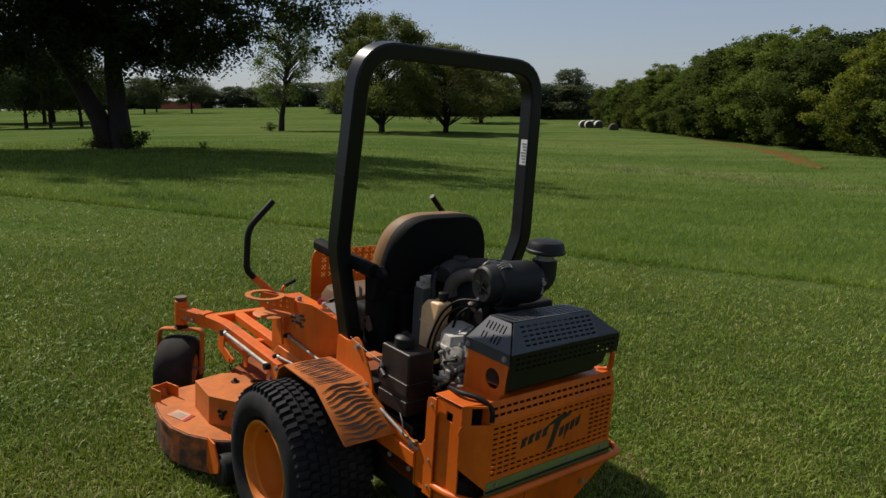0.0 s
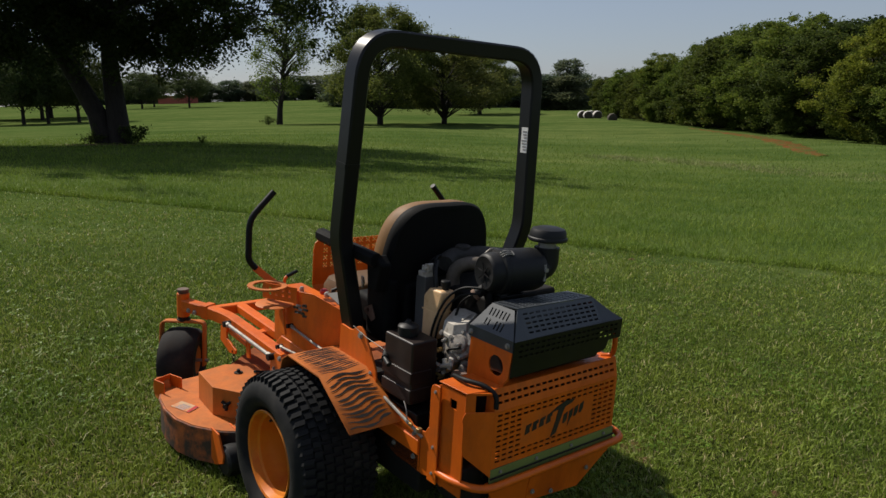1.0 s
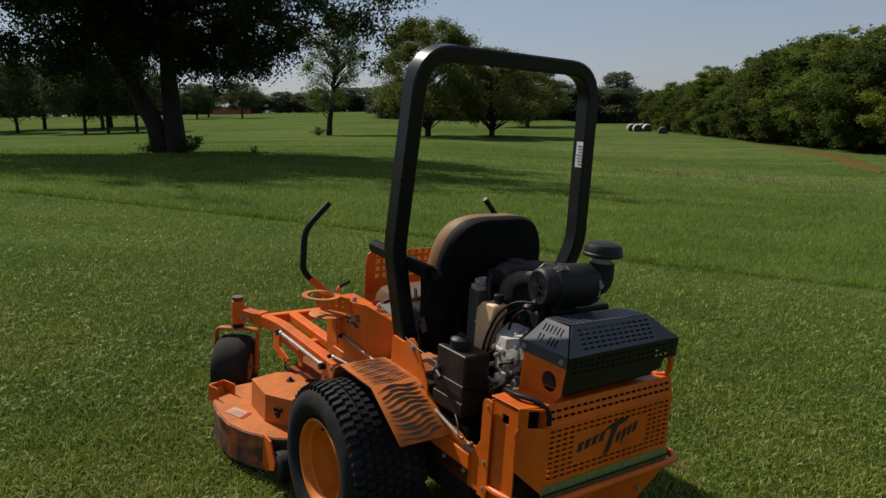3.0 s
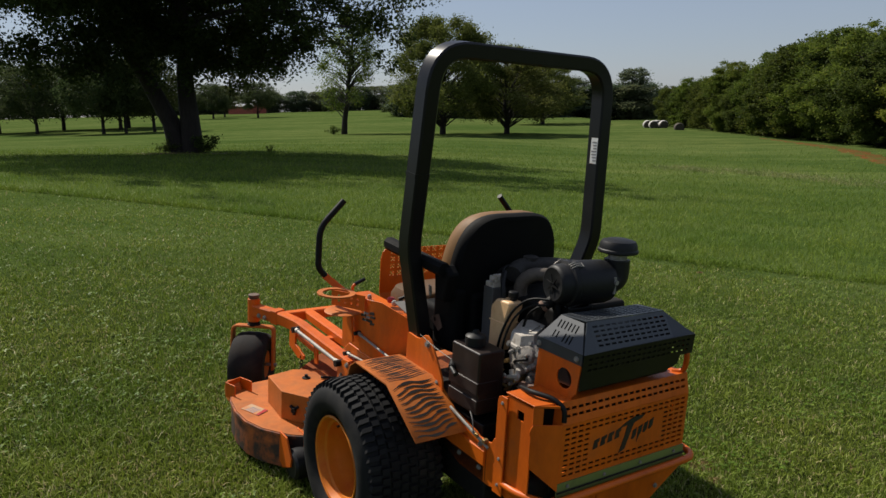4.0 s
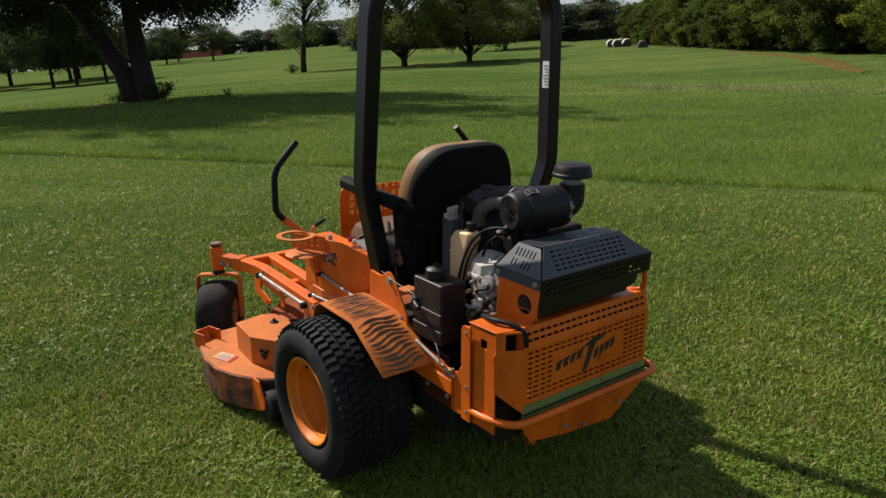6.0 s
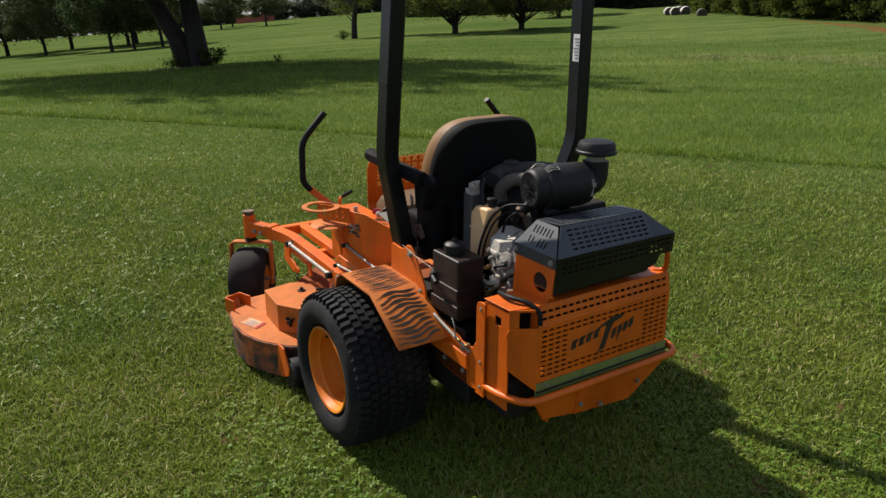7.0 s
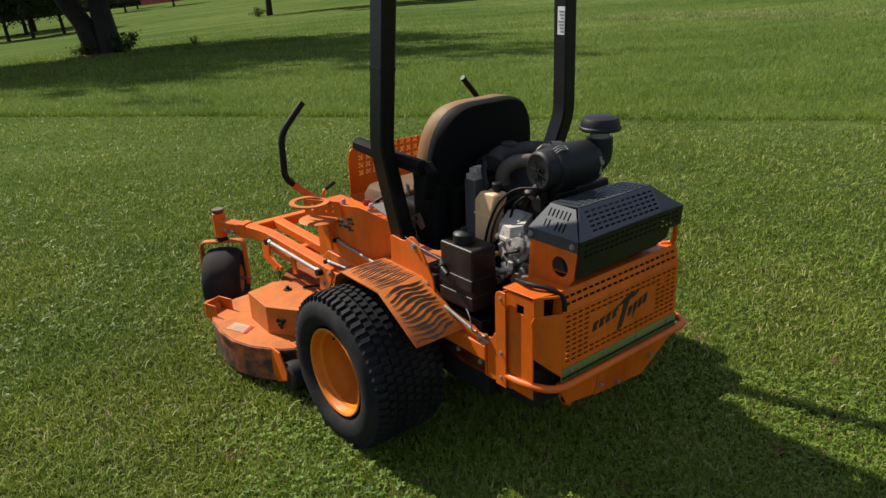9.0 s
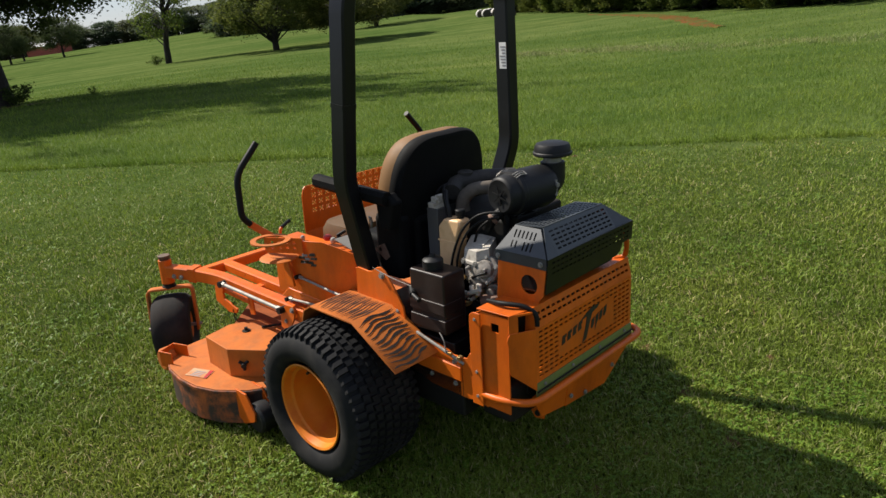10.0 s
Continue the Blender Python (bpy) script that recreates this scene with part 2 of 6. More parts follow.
def ground_mat():
    m, n, l, p = node_mat("meadow_ground")
    fine = noise_node(n, l, 9.0, 8, 0.75)
    mid = noise_node(n, l, 0.55, 6, 0.65)
    wide = noise_node(n, l, 0.045, 4, 0.55)
    col = ramp(n, l, fine, [(0.28, (0.037, 0.058, 0.017)), (0.5, (0.066, 0.098, 0.029)), (0.75, (0.101, 0.132, 0.050))])
    col = blend(n, l, 1.0, col, ramp(n, l, mid, [(0.3, (0.72, 0.82, 0.7)), (0.7, (1.25, 1.15, 1.05))]), "MULTIPLY")
    col = blend(n, l, 1.0, col, ramp(n, l, wide, [(0.35, (0.85, 0.92, 0.85)), (0.65, (1.25, 1.15, 1.2))]), "MULTIPLY")
    # swaths that run across the field
    co = n.new("ShaderNodeTexCoord")
    comb = n.new("ShaderNodeCombineXYZ")
    for k, (way, scale) in enumerate((((0.86, -0.51, 0), 0.035), ((0.51, 0.86, 0), 0.33))):
        dot = n.new("ShaderNodeVectorMath")
        dot.operation = "DOT_PRODUCT"
        dot.inputs[1].default_value = tuple(c * scale for c in way)
        l.new(co.outputs["Object"], dot.inputs[0])
        l.new(dot.outputs["Value"], comb.inputs[k])
    band = n.new("ShaderNodeTexNoise")
    band.inputs["Scale"].default_value, band.inputs["Detail"].default_value = 1.0, 5.0
    l.new(comb.outputs[0], band.inputs["Vector"])
    col = blend(n, l, 1.0, col, ramp(n, l, band.outputs["Fac"], [(0.35, (0.80, 0.84, 0.78)), (0.52, (1.0, 1.0, 1.0)), (0.68, (1.38, 1.26, 1.40))]), "MULTIPLY")
    # thatch colour with the shade of the grass gaps put into it
    thatch_shade = n.new("ShaderNodeVertexColor")
    thatch_shade.layer_name = "thatch_shade"
    col = blend(n, l, thatch_shade.outputs["Color"], col, ramp(n, l, fine, [(0.35, (0.010, 0.012, 0.004)), (0.62, (0.040, 0.042, 0.012)), (0.8, (0.085, 0.052, 0.024))]))
    l.new(col, p.inputs["Base Color"])
    p.inputs["Roughness"].default_value = 1.0
    p.inputs["Specular IOR Level"].default_value = 0.0
    bump(n, l, p, fine, 0.6, 0.05)
    return m


GROUND = ground_mat()
SOIL = worn("red_soil", (0.135, 0.046, 0.013), (0.065, 0.080, 0.018), 0.95, dirt_at=(0.44, 0.56), dirt_scale=1.3, gloss=0.05)


# ---- geometry helpers ----
def part(name, bm, material, parent, label="", bevel=0.0, smooth=False, at=None):
    """Links a bmesh as one mesh object, under a thing or under a part."""
    me = bpy.data.meshes.new(name)
    bmesh.ops.recalc_face_normals(bm, faces=bm.faces)
    bm.to_mesh(me)
    bm.free()
    me.materials.append(material)
    if smooth or bevel:
        me.polygons.foreach_set("use_smooth", [True] * len(me.polygons))
    ob = new(name, me)
    if smooth and not bevel:
        me.set_sharp_from_angle(angle=radians(38))
    if bevel:
        b = ob.modifiers.new("bevel", "BEVEL")
        b.width, b.segments, b.limit_method, b.angle_limit, b.harden_normals = bevel, 2, "ANGLE", radians(35), True
    if parent:
        ob.parent = parent
    if at is not None:
        ob.matrix_basis = at
    if label:
        tagged(ob, label)
    return ob


def empty(name, parent=None, m=None):
    ob = new(name)
    ob.empty_display_size = 0.1
    if parent:
        ob.parent = parent
    if m is not None:
        ob.matrix_basis = m
    return ob


def box(bm, lo, hi):
    m = Matrix.Translation([(a + b) / 2 for a, b in zip(lo, hi)]) @ Matrix.Diagonal((*[abs(b - a) for a, b in zip(lo, hi)], 1))
    bmesh.ops.create_cube(bm, size=1, matrix=m)
    return bm


def prism(bm, pts, axis, a, b):
    """A polygon in the two other axes (in xyz order), drawn out from a to b along the axis."""
    k = "xyz".index(axis)

    def full(p, v):
        q = list(p)
        q.insert(k, v)
        return q
    lo, hi = [bm.verts.new(full(p, a)) for p in pts], [bm.verts.new(full(p, b)) for p in pts]
    bm.faces.new(lo)
    bm.faces.new(hi[::-1])
    for i in range(len(pts)):
        j = (i + 1) % len(pts)
        bm.faces.new((lo[i], lo[j], hi[j], hi[i]))
    return bm


def plate(bm, pts, thick):
    """A flat plate from its corners in space, with a thickness."""
    v = [Vector(p) for p in pts]
    nrm = (v[1] - v[0]).cross(v[2] - v[0]).normalized() * thick
    lo, hi = [bm.verts.new(p) for p in v], [bm.verts.new(p + nrm) for p in v]
    bm.faces.new(lo)
    bm.faces.new(hi[::-1])
    for i in range(len(v)):
        j = (i + 1) % len(v)
        bm.faces.new((lo[i], lo[j], hi[j], hi[i]))
    return bm


def axis_frame(way, up=None):
    w = Vector(way).normalized()
    u = Vector(up) if up else (Vector((0, 0, 1)) if abs(w.z) < 0.9 else Vector((0, 1, 0)))
    a = u.cross(w).normalized()
    return a, w.cross(a), w


def cyl(bm, p0, p1, r, r2=None, seg=20):
    p0, p1 = Vector(p0), Vector(p1)
    a, b, w = axis_frame(p1 - p0)
    m = Matrix((a, b, w)).transposed().to_4x4()
    m.translation = (p0 + p1) / 2
    bmesh.ops.create_cone(bm, cap_ends=True, segments=seg, radius1=r, radius2=r if r2 is None else r2, depth=(p1 - p0).length, matrix=m)
    return bm


def lathe(bm, profile, origin=(0, 0, 0), axis=(0, 0, 1), seg=32, closed=False):
    """Turns a profile of (radius, height) round an axis."""
    a, b, w = axis_frame(axis)
    o = Vector(origin)
    rings = []
    for r, h in profile:
        if r < 1e-6:
            rings.append([bm.verts.new(o + w * h)])
        else:
            rings.append([bm.verts.new(o + w * h + (a * math.cos(t) + b * math.sin(t)) * r) for t in (2 * math.pi * i / seg for i in range(seg))])
    pairs = list(zip(rings, rings[1:])) + ([(rings[-1], rings[0])] if closed else [])
    for q, s in pairs:
        for i in range(seg):
            j = (i + 1) % seg
            f = []
            for v in (q[i % len(q)], q[j % len(q)], s[j % len(s)], s[i % len(s)]):
                if v not in f:
                    f.append(v)
            if len(f) > 2:
                bm.faces.new(f)
    return bm


def fillet(pts, radius, steps=5):
    """A line of points with its corners rounded."""
    v = [Vector(p) for p in pts]
    out = [v[0]]
    for a, b, c in zip(v, v[1:], v[2:]):
        r = min(radius, (b - a).length * 0.49, (c - b).length * 0.49)
        p, q = b + (a - b).normalized() * r, b + (c - b).normalized() * r
        for i in range(steps + 1):
            t = i / steps
            out.append(p * (1 - t) ** 2 + b * 2 * t * (1 - t) + q * t * t)
    return out + [v[-1]]


def sweep(bm, pts, section, up=None, cap=True):
    """Draws a closed section (pairs) along a line of points."""
    v = [Vector(p) for p in pts]
    rings, side = [], None
    for i, p in enumerate(v):
        w = (v[min(i + 1, len(v) - 1)] - v[max(i - 1, 0)]).normalized()
        if side is None:
            a, b, w = axis_frame(w, up)
        else:
            a = (side - w * side.dot(w)).normalized()
            b = w.cross(a)
        side = a
        rings.append([bm.verts.new(p + a * x + b * y) for x, y in section])
    k = len(section)
    for q, s in zip(rings, rings[1:]):
        for i in range(k):
            bm.faces.new((q[i], q[(i + 1) % k], s[(i + 1) % k], s[i]))
    if cap:
        bm.faces.new(rings[0][::-1])
        bm.faces.new(rings[-1])
    return bm


def ring(r, seg=10):
    return [(r * math.cos(2 * math.pi * i / seg), r * math.sin(2 * math.pi * i / seg)) for i in range(seg)]


def tube(bm, pts, r, bend=0.03, seg=10):
    return sweep(bm, fillet(pts, bend) if len(pts) > 2 else pts, ring(r, seg))


def rect(w, h, c=0.004):
    """A rectangle with cut corners."""
    a, b = w / 2, h / 2
    return [(a, -b + c), (a, b - c), (a - c, b), (-a + c, b), (-a, b - c), (-a, -b + c), (-a + c, -b), (a - c, -b)]


def perforated(bm, o, u, v, us, vs, holes, thick):
    """A sheet from o along u and v with rectangular holes: holes is a list of (u0, u1, v0, v1); us and vs are its lengths."""
    o, u, v = Vector(o), Vector(u).normalized(), Vector(v).normalized()
    nrm = u.cross(v) * thick
    ue = sorted({0.0, round(us, 5)} | {round(x, 5) for h in holes for x in h[:2]})
    ve = sorted({0.0, round(vs, 5)} | {round(x, 5) for h in holes for x in h[2:]})
    made, cells = {}, set()

    def vert(i, j, k):
        if (i, j, k) not in made:
            made[i, j, k] = bm.verts.new(o + u * ue[i] + v * ve[j] + nrm * k)
        return made[i, j, k]
    cut = set()
    for h in holes:
        i0, i1 = ue.index(round(h[0], 5)), ue.index(round(h[1], 5))
        j0, j1 = ve.index(round(h[2], 5)), ve.index(round(h[3], 5))
        cut |= {(i, j) for i in range(i0, i1) for j in range(j0, j1)}
    cells = {(i, j) for i in range(len(ue) - 1) for j in range(len(ve) - 1)} - cut
    for i, j in cells:
        c = ((i, j), (i + 1, j), (i + 1, j + 1), (i, j + 1))
        bm.faces.new([vert(a, b, 1) for a, b in c])
        bm.faces.new([vert(a, b, 0) for a, b in c[::-1]])
        for (a, b), (d, e), near in ((c[0], c[1], (i, j - 1)), (c[1], c[2], (i + 1, j)), (c[2], c[3], (i, j + 1)), (c[3], c[0], (i - 1, j))):
            if near not in cells:
                bm.faces.new((vert(a, b, 0), vert(d, e, 0), vert(d, e, 1), vert(a, b, 1)))
    return bm


def slot_grid(u0, u1, v0, v1, nu, nv, fill_u=0.68, fill_v=0.5, skip=None):
    """Rows of slots over a field, without those whose middle lies in the skipped box."""
    out, du, dv = [], (u1 - u0) / nu, (v1 - v0) / nv
    for i in range(nu):
        for j in range(nv):
            cu, cv = u0 + du * (i + 0.5), v0 + dv * (j + 0.5)
            if skip and skip[0] < cu < skip[1] and skip[2] < cv < skip[3]:
                continue
            out.append((cu - du * fill_u / 2, cu + du * fill_u / 2, cv - dv * fill_v / 2, cv + dv * fill_v / 2))
    return out


def bm_new():
    return bmesh.new()


# ---- ground ----
RIGHT, AHEAD = Vector((0.821, -0.571)), Vector((0.571, 0.821))
SINK = 0.045


def height(x, y):
    """The meadow: a side slope about the mower, easing off and rising into the distance."""
    u, v = x * RIGHT.x + y * RIGHT.y, x * AHEAD.x + y * AHEAD.y + 2.75
    far = np.maximum(v, 0.0)
    left, right = 1 / (1 + (far / 40.0) ** 4), 1 / (1 + (far / 85.0) ** 4)
    side = np.where(u < 0, -0.0786 * 12 * np.tanh(u / 12.0) * left, -0.0786 * 16 * np.tanh(u / 16.0) * right)
    fall = -1.15 * (1 - np.exp(-np.maximum(v - 9, 0) / 42.0))
    hill = np.clip((0.02 - u / np.maximum(v, 1.0)) / 0.10, 0, 1)
    back = 0.012 * np.clip(v - 105, 0, 200) * hill
    dip = np.clip((u - 25) / 7.0, 0, 1)
    ditch = -0.0072 * np.clip(v, 0, 130) * dip * dip * (3 - 2 * dip)
    return side + fall + back + ditch - SINK


def at_uv(u, v):
    """World x, y of a place u metres to the right and v metres ahead of the camera's stand."""
    x, y = RIGHT.x * u + AHEAD.x * (v - 2.75), RIGHT.y * u + AHEAD.y * (v - 2.75)
    return x, y, float(height(np.float64(x), np.float64(y)))


def numpy_mesh(name, verts, faces, material):
    """A mesh from an array of places and one of equal-sided faces."""
    me = bpy.data.meshes.new(name)
    k = faces.shape[1]
    me.vertices.add(len(verts))
    me.vertices.foreach_set("co", verts.astype(np.float32).ravel())
    me.loops.add(faces.size)
    me.loops.foreach_set("vertex_index", faces.astype(np.int32).ravel())
    me.polygons.add(len(faces))
    me.polygons.foreach_set("loop_start", np.arange(0, faces.size, k, dtype=np.int32))
    me.update(calc_edges=True)
    me.materials.append(material)
    return me


def make_ground():
    s = np.linspace(-1, 1, 241)
    line = np.sign(s) * (np.abs(s) * 14 + 1200 * np.abs(s) ** 5)
    gu, gv = np.meshgrid(line, line + 6.0, indexing="ij")
    x, y = RIGHT.x * gu + AHEAD.x * (gv - 2.75), RIGHT.y * gu + AHEAD.y * (gv - 2.75)
    z = height(x, y)
    n = len(s)
    idx = np.arange(n * n).reshape(n, n)
    faces = np.stack([idx[:-1, :-1], idx[1:, :-1], idx[1:, 1:], idx[:-1, 1:]], -1).reshape(-1, 4)
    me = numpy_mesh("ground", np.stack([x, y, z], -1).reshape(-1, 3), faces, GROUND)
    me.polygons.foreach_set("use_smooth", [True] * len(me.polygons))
    # near ground: brown thatch, darkened as shade between the blades, fading with distance
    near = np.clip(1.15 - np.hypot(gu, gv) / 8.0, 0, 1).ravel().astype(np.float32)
    layer = me.color_attributes.new("thatch_shade", "FLOAT_COLOR", "POINT")
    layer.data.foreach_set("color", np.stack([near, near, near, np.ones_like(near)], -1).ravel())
    return tagged(new("ground", me), "green grass meadow rolling gently up to the woods", "meadow", kind="structure")


make_ground()


# ---- grass ----
def past_mown(x, y):
    """How far a place lies beyond the edge of the mown strip, in metres."""
    return (x + 0.67) * 0.822 + (y - 11.4) * 0.569 + 0.25 * np.sin(x * 1.3 + y * 0.7)


def sector(count, r0, r1, keep, span=(-48, 46)):
    """Places over a wide sector of the meadow, thinner with distance."""
    def draw(rng):
        r = r0 * (r1 / r0) ** rng.random(count)
        a = np.radians(rng.uniform(*span, count))
        u, v = r * np.sin(a), r * np.cos(a)
        x, y = RIGHT.x * u + AHEAD.x * (v - 2.75), RIGHT.y * u + AHEAD.y * (v - 2.75)
        ok = keep(x, y) & (rng.random(count) < np.clip((r1 - r) / (r1 * 0.7), 0, 1))
        return x[ok], y[ok], r[ok]
    return draw


def strip(count, line, wide):
    """Places about a line across the meadow."""
    def draw(rng):
        f = rng.random(count) * (len(line) - 1)
        i = np.minimum(f.astype(int), len(line) - 2)
        p = np.array(line, float)
        uv = p[i] + (p[i + 1] - p[i]) * (f - i)[:, None] + rng.normal(0, 1, (count, 2)) * np.array([wide * 0.8, wide])
        thick = np.sin(uv[:, 0] * 1.7) + np.sin(uv[:, 0] * 4.1 + 1) > rng.uniform(-2, 1.2, count)
        u, v = uv[thick, 0], uv[thick, 1]
        return RIGHT.x * u + AHEAD.x * (v - 2.75), RIGHT.y * u + AHEAD.y * (v - 2.75), np.hypot(u, v)
    return draw


def blades(name, draw, tall, width, lean, material, label, seed):
    """Blades of grass, each bent and turned at random."""
    rng = np.random.default_rng(seed)
    x, y, r = draw(rng)
    n = len(x)
    z = height(x, y) - 0.004
    clump = 0.7 + 0.6 * (np.sin(x * 5.1 + np.sin(y * 4.3) * 2) * np.sin(y * 6.3 + np.sin(x * 3.7) * 2) * 0.5 + 0.5)
    h = tall * clump * rng.uniform(0.5, 1.25, n) * (1 + r * 0.004)
    w = width * (0.70 + 0.30 * r / 3.0) * rng.uniform(0.6, 1.4, n)
    t, d = rng.uniform(0, 2 * np.pi, n), rng.uniform(0, 2 * np.pi, n)
    k = np.abs(rng.normal(0, lean, n))
    base = np.stack([x, y, z], -1)
    side = np.stack([np.cos(t), np.sin(t), np.zeros(n)], -1) * w[:, None]
    way = np.stack([np.cos(d), np.sin(d), np.zeros(n)], -1)
    mid = base + way * (h * k * 0.45)[:, None] + np.stack([np.zeros(n), np.zeros(n), h * 0.58], -1)
    tip = base + way * (h * k * 1.15)[:, None] + np.stack([np.zeros(n), np.zeros(n), h * np.clip(1.05 - 0.25 * k, 0.45, 1)], -1)
    verts = np.stack([base - side, base + side, mid - side * 0.85, mid + side * 0.85, tip], 1).reshape(-1, 3)
    o = (np.arange(n) * 5)[:, None]
    faces = np.stack([o + [0, 1, 3], o + [0, 3, 2], o + [2, 3, 4]], 1).reshape(-1, 3)
    return tagged(new(name, numpy_mesh(name, verts, faces, material)), label, "grass", kind="stuff")


blades("mown_grass", sector(660000, 1.3, 17.0, lambda x, y: past_mown(x, y) < 0.1 * np.sin(x * 9)), 0.033, 0.0023, 0.8, GRASS_MOWN,
       "short mown lawn grass with pale dry clippings", 3)
blades("mown_grass", sector(110000, 0.4, 12.0, lambda x, y: past_mown(x, y) < 0, (46, 312)), 0.036, 0.0036, 0.95, GRASS_MOWN,
       "short mown lawn grass with pale dry clippings", 13)
blades("mown_grass", sector(90000, 0.25, 5.0, lambda x, y: np.hypot(x + AHEAD.x * 2.75, y + AHEAD.y * 2.75) < 1.36, (-180, 180)), 0.036, 0.0036, 0.95, GRASS_MOWN,
       "short mown lawn grass with pale dry clippings", 14)
blades("dry_clippings", sector(15000, 1.4, 7.0, lambda x, y: (past_mown(x, y) < 0) & (np.sin(x * 2.6 + np.sin(y * 2.1)) * np.sin(y * 2.9 + 1) > -0.1)), 0.026, 0.0019, 2.2, CLIPPINGS,
       "scattered brown dry grass clippings on the lawn", 23)
blades("field_grass", sector(260000, 4.5, 62.0, lambda x, y: past_mown(x, y) > 0), 0.085, 0.0017, 0.9, GRASS_FIELD,
       "longer unmown meadow grass beyond the mown strip", 4)


def mown_edge(count):
    """Places along the ragged edge where the mower turned."""
    def draw(rng):
        s = rng.uniform(-9, 15, count)
        d = 0.12 + np.abs(rng.normal(0, 0.10, count)) - 0.25 * np.sin((-0.67 + s * 0.569) * 1.3 + (11.4 - s * 0.822) * 0.7)
        x, y = -0.67 + s * 0.569 + d * 0.822, 11.4 - s * 0.822 + d * 0.569
        return x, y, np.hypot(x + 1.7, y + 2.2)
    return draw


blades("edge_grass", mown_edge(9000), 0.085, 0.0022, 0.9, GRASS_FIELD, "taller ragged grass along the edge of the mown strip", 8)
blades("seed_grass", strip(9000, ((8.6, 30.0), (9.8, 29.2), (12.3, 26.8), (13.6, 22.9), (17, 19)), 0.9), 0.11, 0.0022, 0.7, GRASS_DRY,
       "pale strip of dry seeding grass across the meadow", 6)


def clover(count, seed):
    """Patches of clover and broad-leaved weeds in the lawn, three leaflets to a stalk."""
    rng = np.random.default_rng(seed)
    x, y, r = sector(count, 1.3, 9.0, lambda x, y: np.sin(x * 1.9 + np.sin(y * 1.3) * 2) * np.sin(y * 2.3 + np.sin(x * 1.7)) + 0.4 * np.sin(x * 7 + y * 5) > 0.15)(rng)
    n = len(x)
    c = np.stack([x, y, height(x, y) + rng.uniform(0.012, 0.036, n)], -1)
    size = 0.0085 * rng.uniform(0.6, 1.3, n) * (0.6 + 0.4 * r / 3)
    turn = rng.uniform(0, 2 * np.pi, n)
    out = []
    for k in range(3):
        a = turn + k * 2.094
        e = np.stack([np.cos(a), np.sin(a), rng.uniform(-0.35, 0.35, n)], -1) * size[:, None]
        s = np.stack([-np.sin(a), np.cos(a), rng.uniform(-0.3, 0.3, n)], -1) * size[:, None] * 0.55
        out.append(np.stack([c, c + e * 0.75 - s, c + e * 1.35, c + e * 0.75 + s], 1))
    verts = np.stack(out, 1).reshape(-1, 3)
    me = numpy_mesh("clover", verts, np.arange(len(verts)).reshape(-1, 4), CLOVER)
    return tagged(new("clover", me), "small clover leaves growing through the lawn", "clover", kind="stuff")


clover(26000, 12)


# ---- trees ----
def limb(bm, pts, r0, r1, seg=8):
    """A tapered, bent limb."""
    v = [Vector(p) for p in pts]
    rings, side = [], Vector((1, 0.2, 0.1))
    for i, p in enumerate(v):
        w = (v[min(i + 1, len(v) - 1)] - v[max(i - 1, 0)]).normalized()
        a = (side - w * side.dot(w)).normalized()
        b = w.cross(a)
        side = a
        r = r0 + (r1 - r0) * i / (len(v) - 1)
        rings.append([bm.verts.new(p + (a * math.cos(t) + b * math.sin(t)) * r) for t in (2 * math.pi * k / seg for k in range(seg))])
    for q, s in zip(rings, rings[1:]):
        for i in range(seg):
            bm.faces.new((q[i], q[(i + 1) % seg], s[(i + 1) % seg], s[i]))
    bm.faces.new(rings[-1])


def wander(rnd, start, way, length, steps, bend, droop):
    """A crooked line from start."""
    p, w, out = Vector(start), Vector(way).normalized(), [Vector(start)]
    for _ in range(steps):
        w = (w + Vector((rnd.uniform(-bend, bend), rnd.uniform(-bend, bend), rnd.uniform(-bend, bend) - droop))).normalized()
        p = p + w * (length / steps)
        out.append(p.copy())
    return out


def leaf_cards(spots, per, spread, size, seed, flat=0.6, uneven=1.6):
    """Leaves scattered about spots, in clumps of uneven thickness: arrays of verts and faces."""
    rng = np.random.default_rng(seed)
    spots = np.array(spots, float)
    many = rng.poisson(per * rng.gamma(uneven, 1 / uneven, len(spots)))
    wide = np.repeat(spread * rng.uniform(0.55, 1.35, len(spots)), many)[:, None]
    c = np.repeat(spots, many, 0)
    c = c + rng.normal(0, 1, c.shape) * wide * np.array([1, 1, flat])
    n = len(c)
    a = rng.normal(0, 1, (n, 3))
    a /= np.linalg.norm(a, axis=1)[:, None]
    b = np.cross(a, rng.normal(0, 1, (n, 3)))
    b /= np.linalg.norm(b, axis=1)[:, None]
    s = size * rng.uniform(0.5, 1.3, n)[:, None]
    verts = np.stack([c - a * s, c + b * s * 0.5, c + a * s, c - b * s * 0.5], 1).reshape(-1, 3)
    return verts, np.arange(n * 4).reshape(-1, 4)


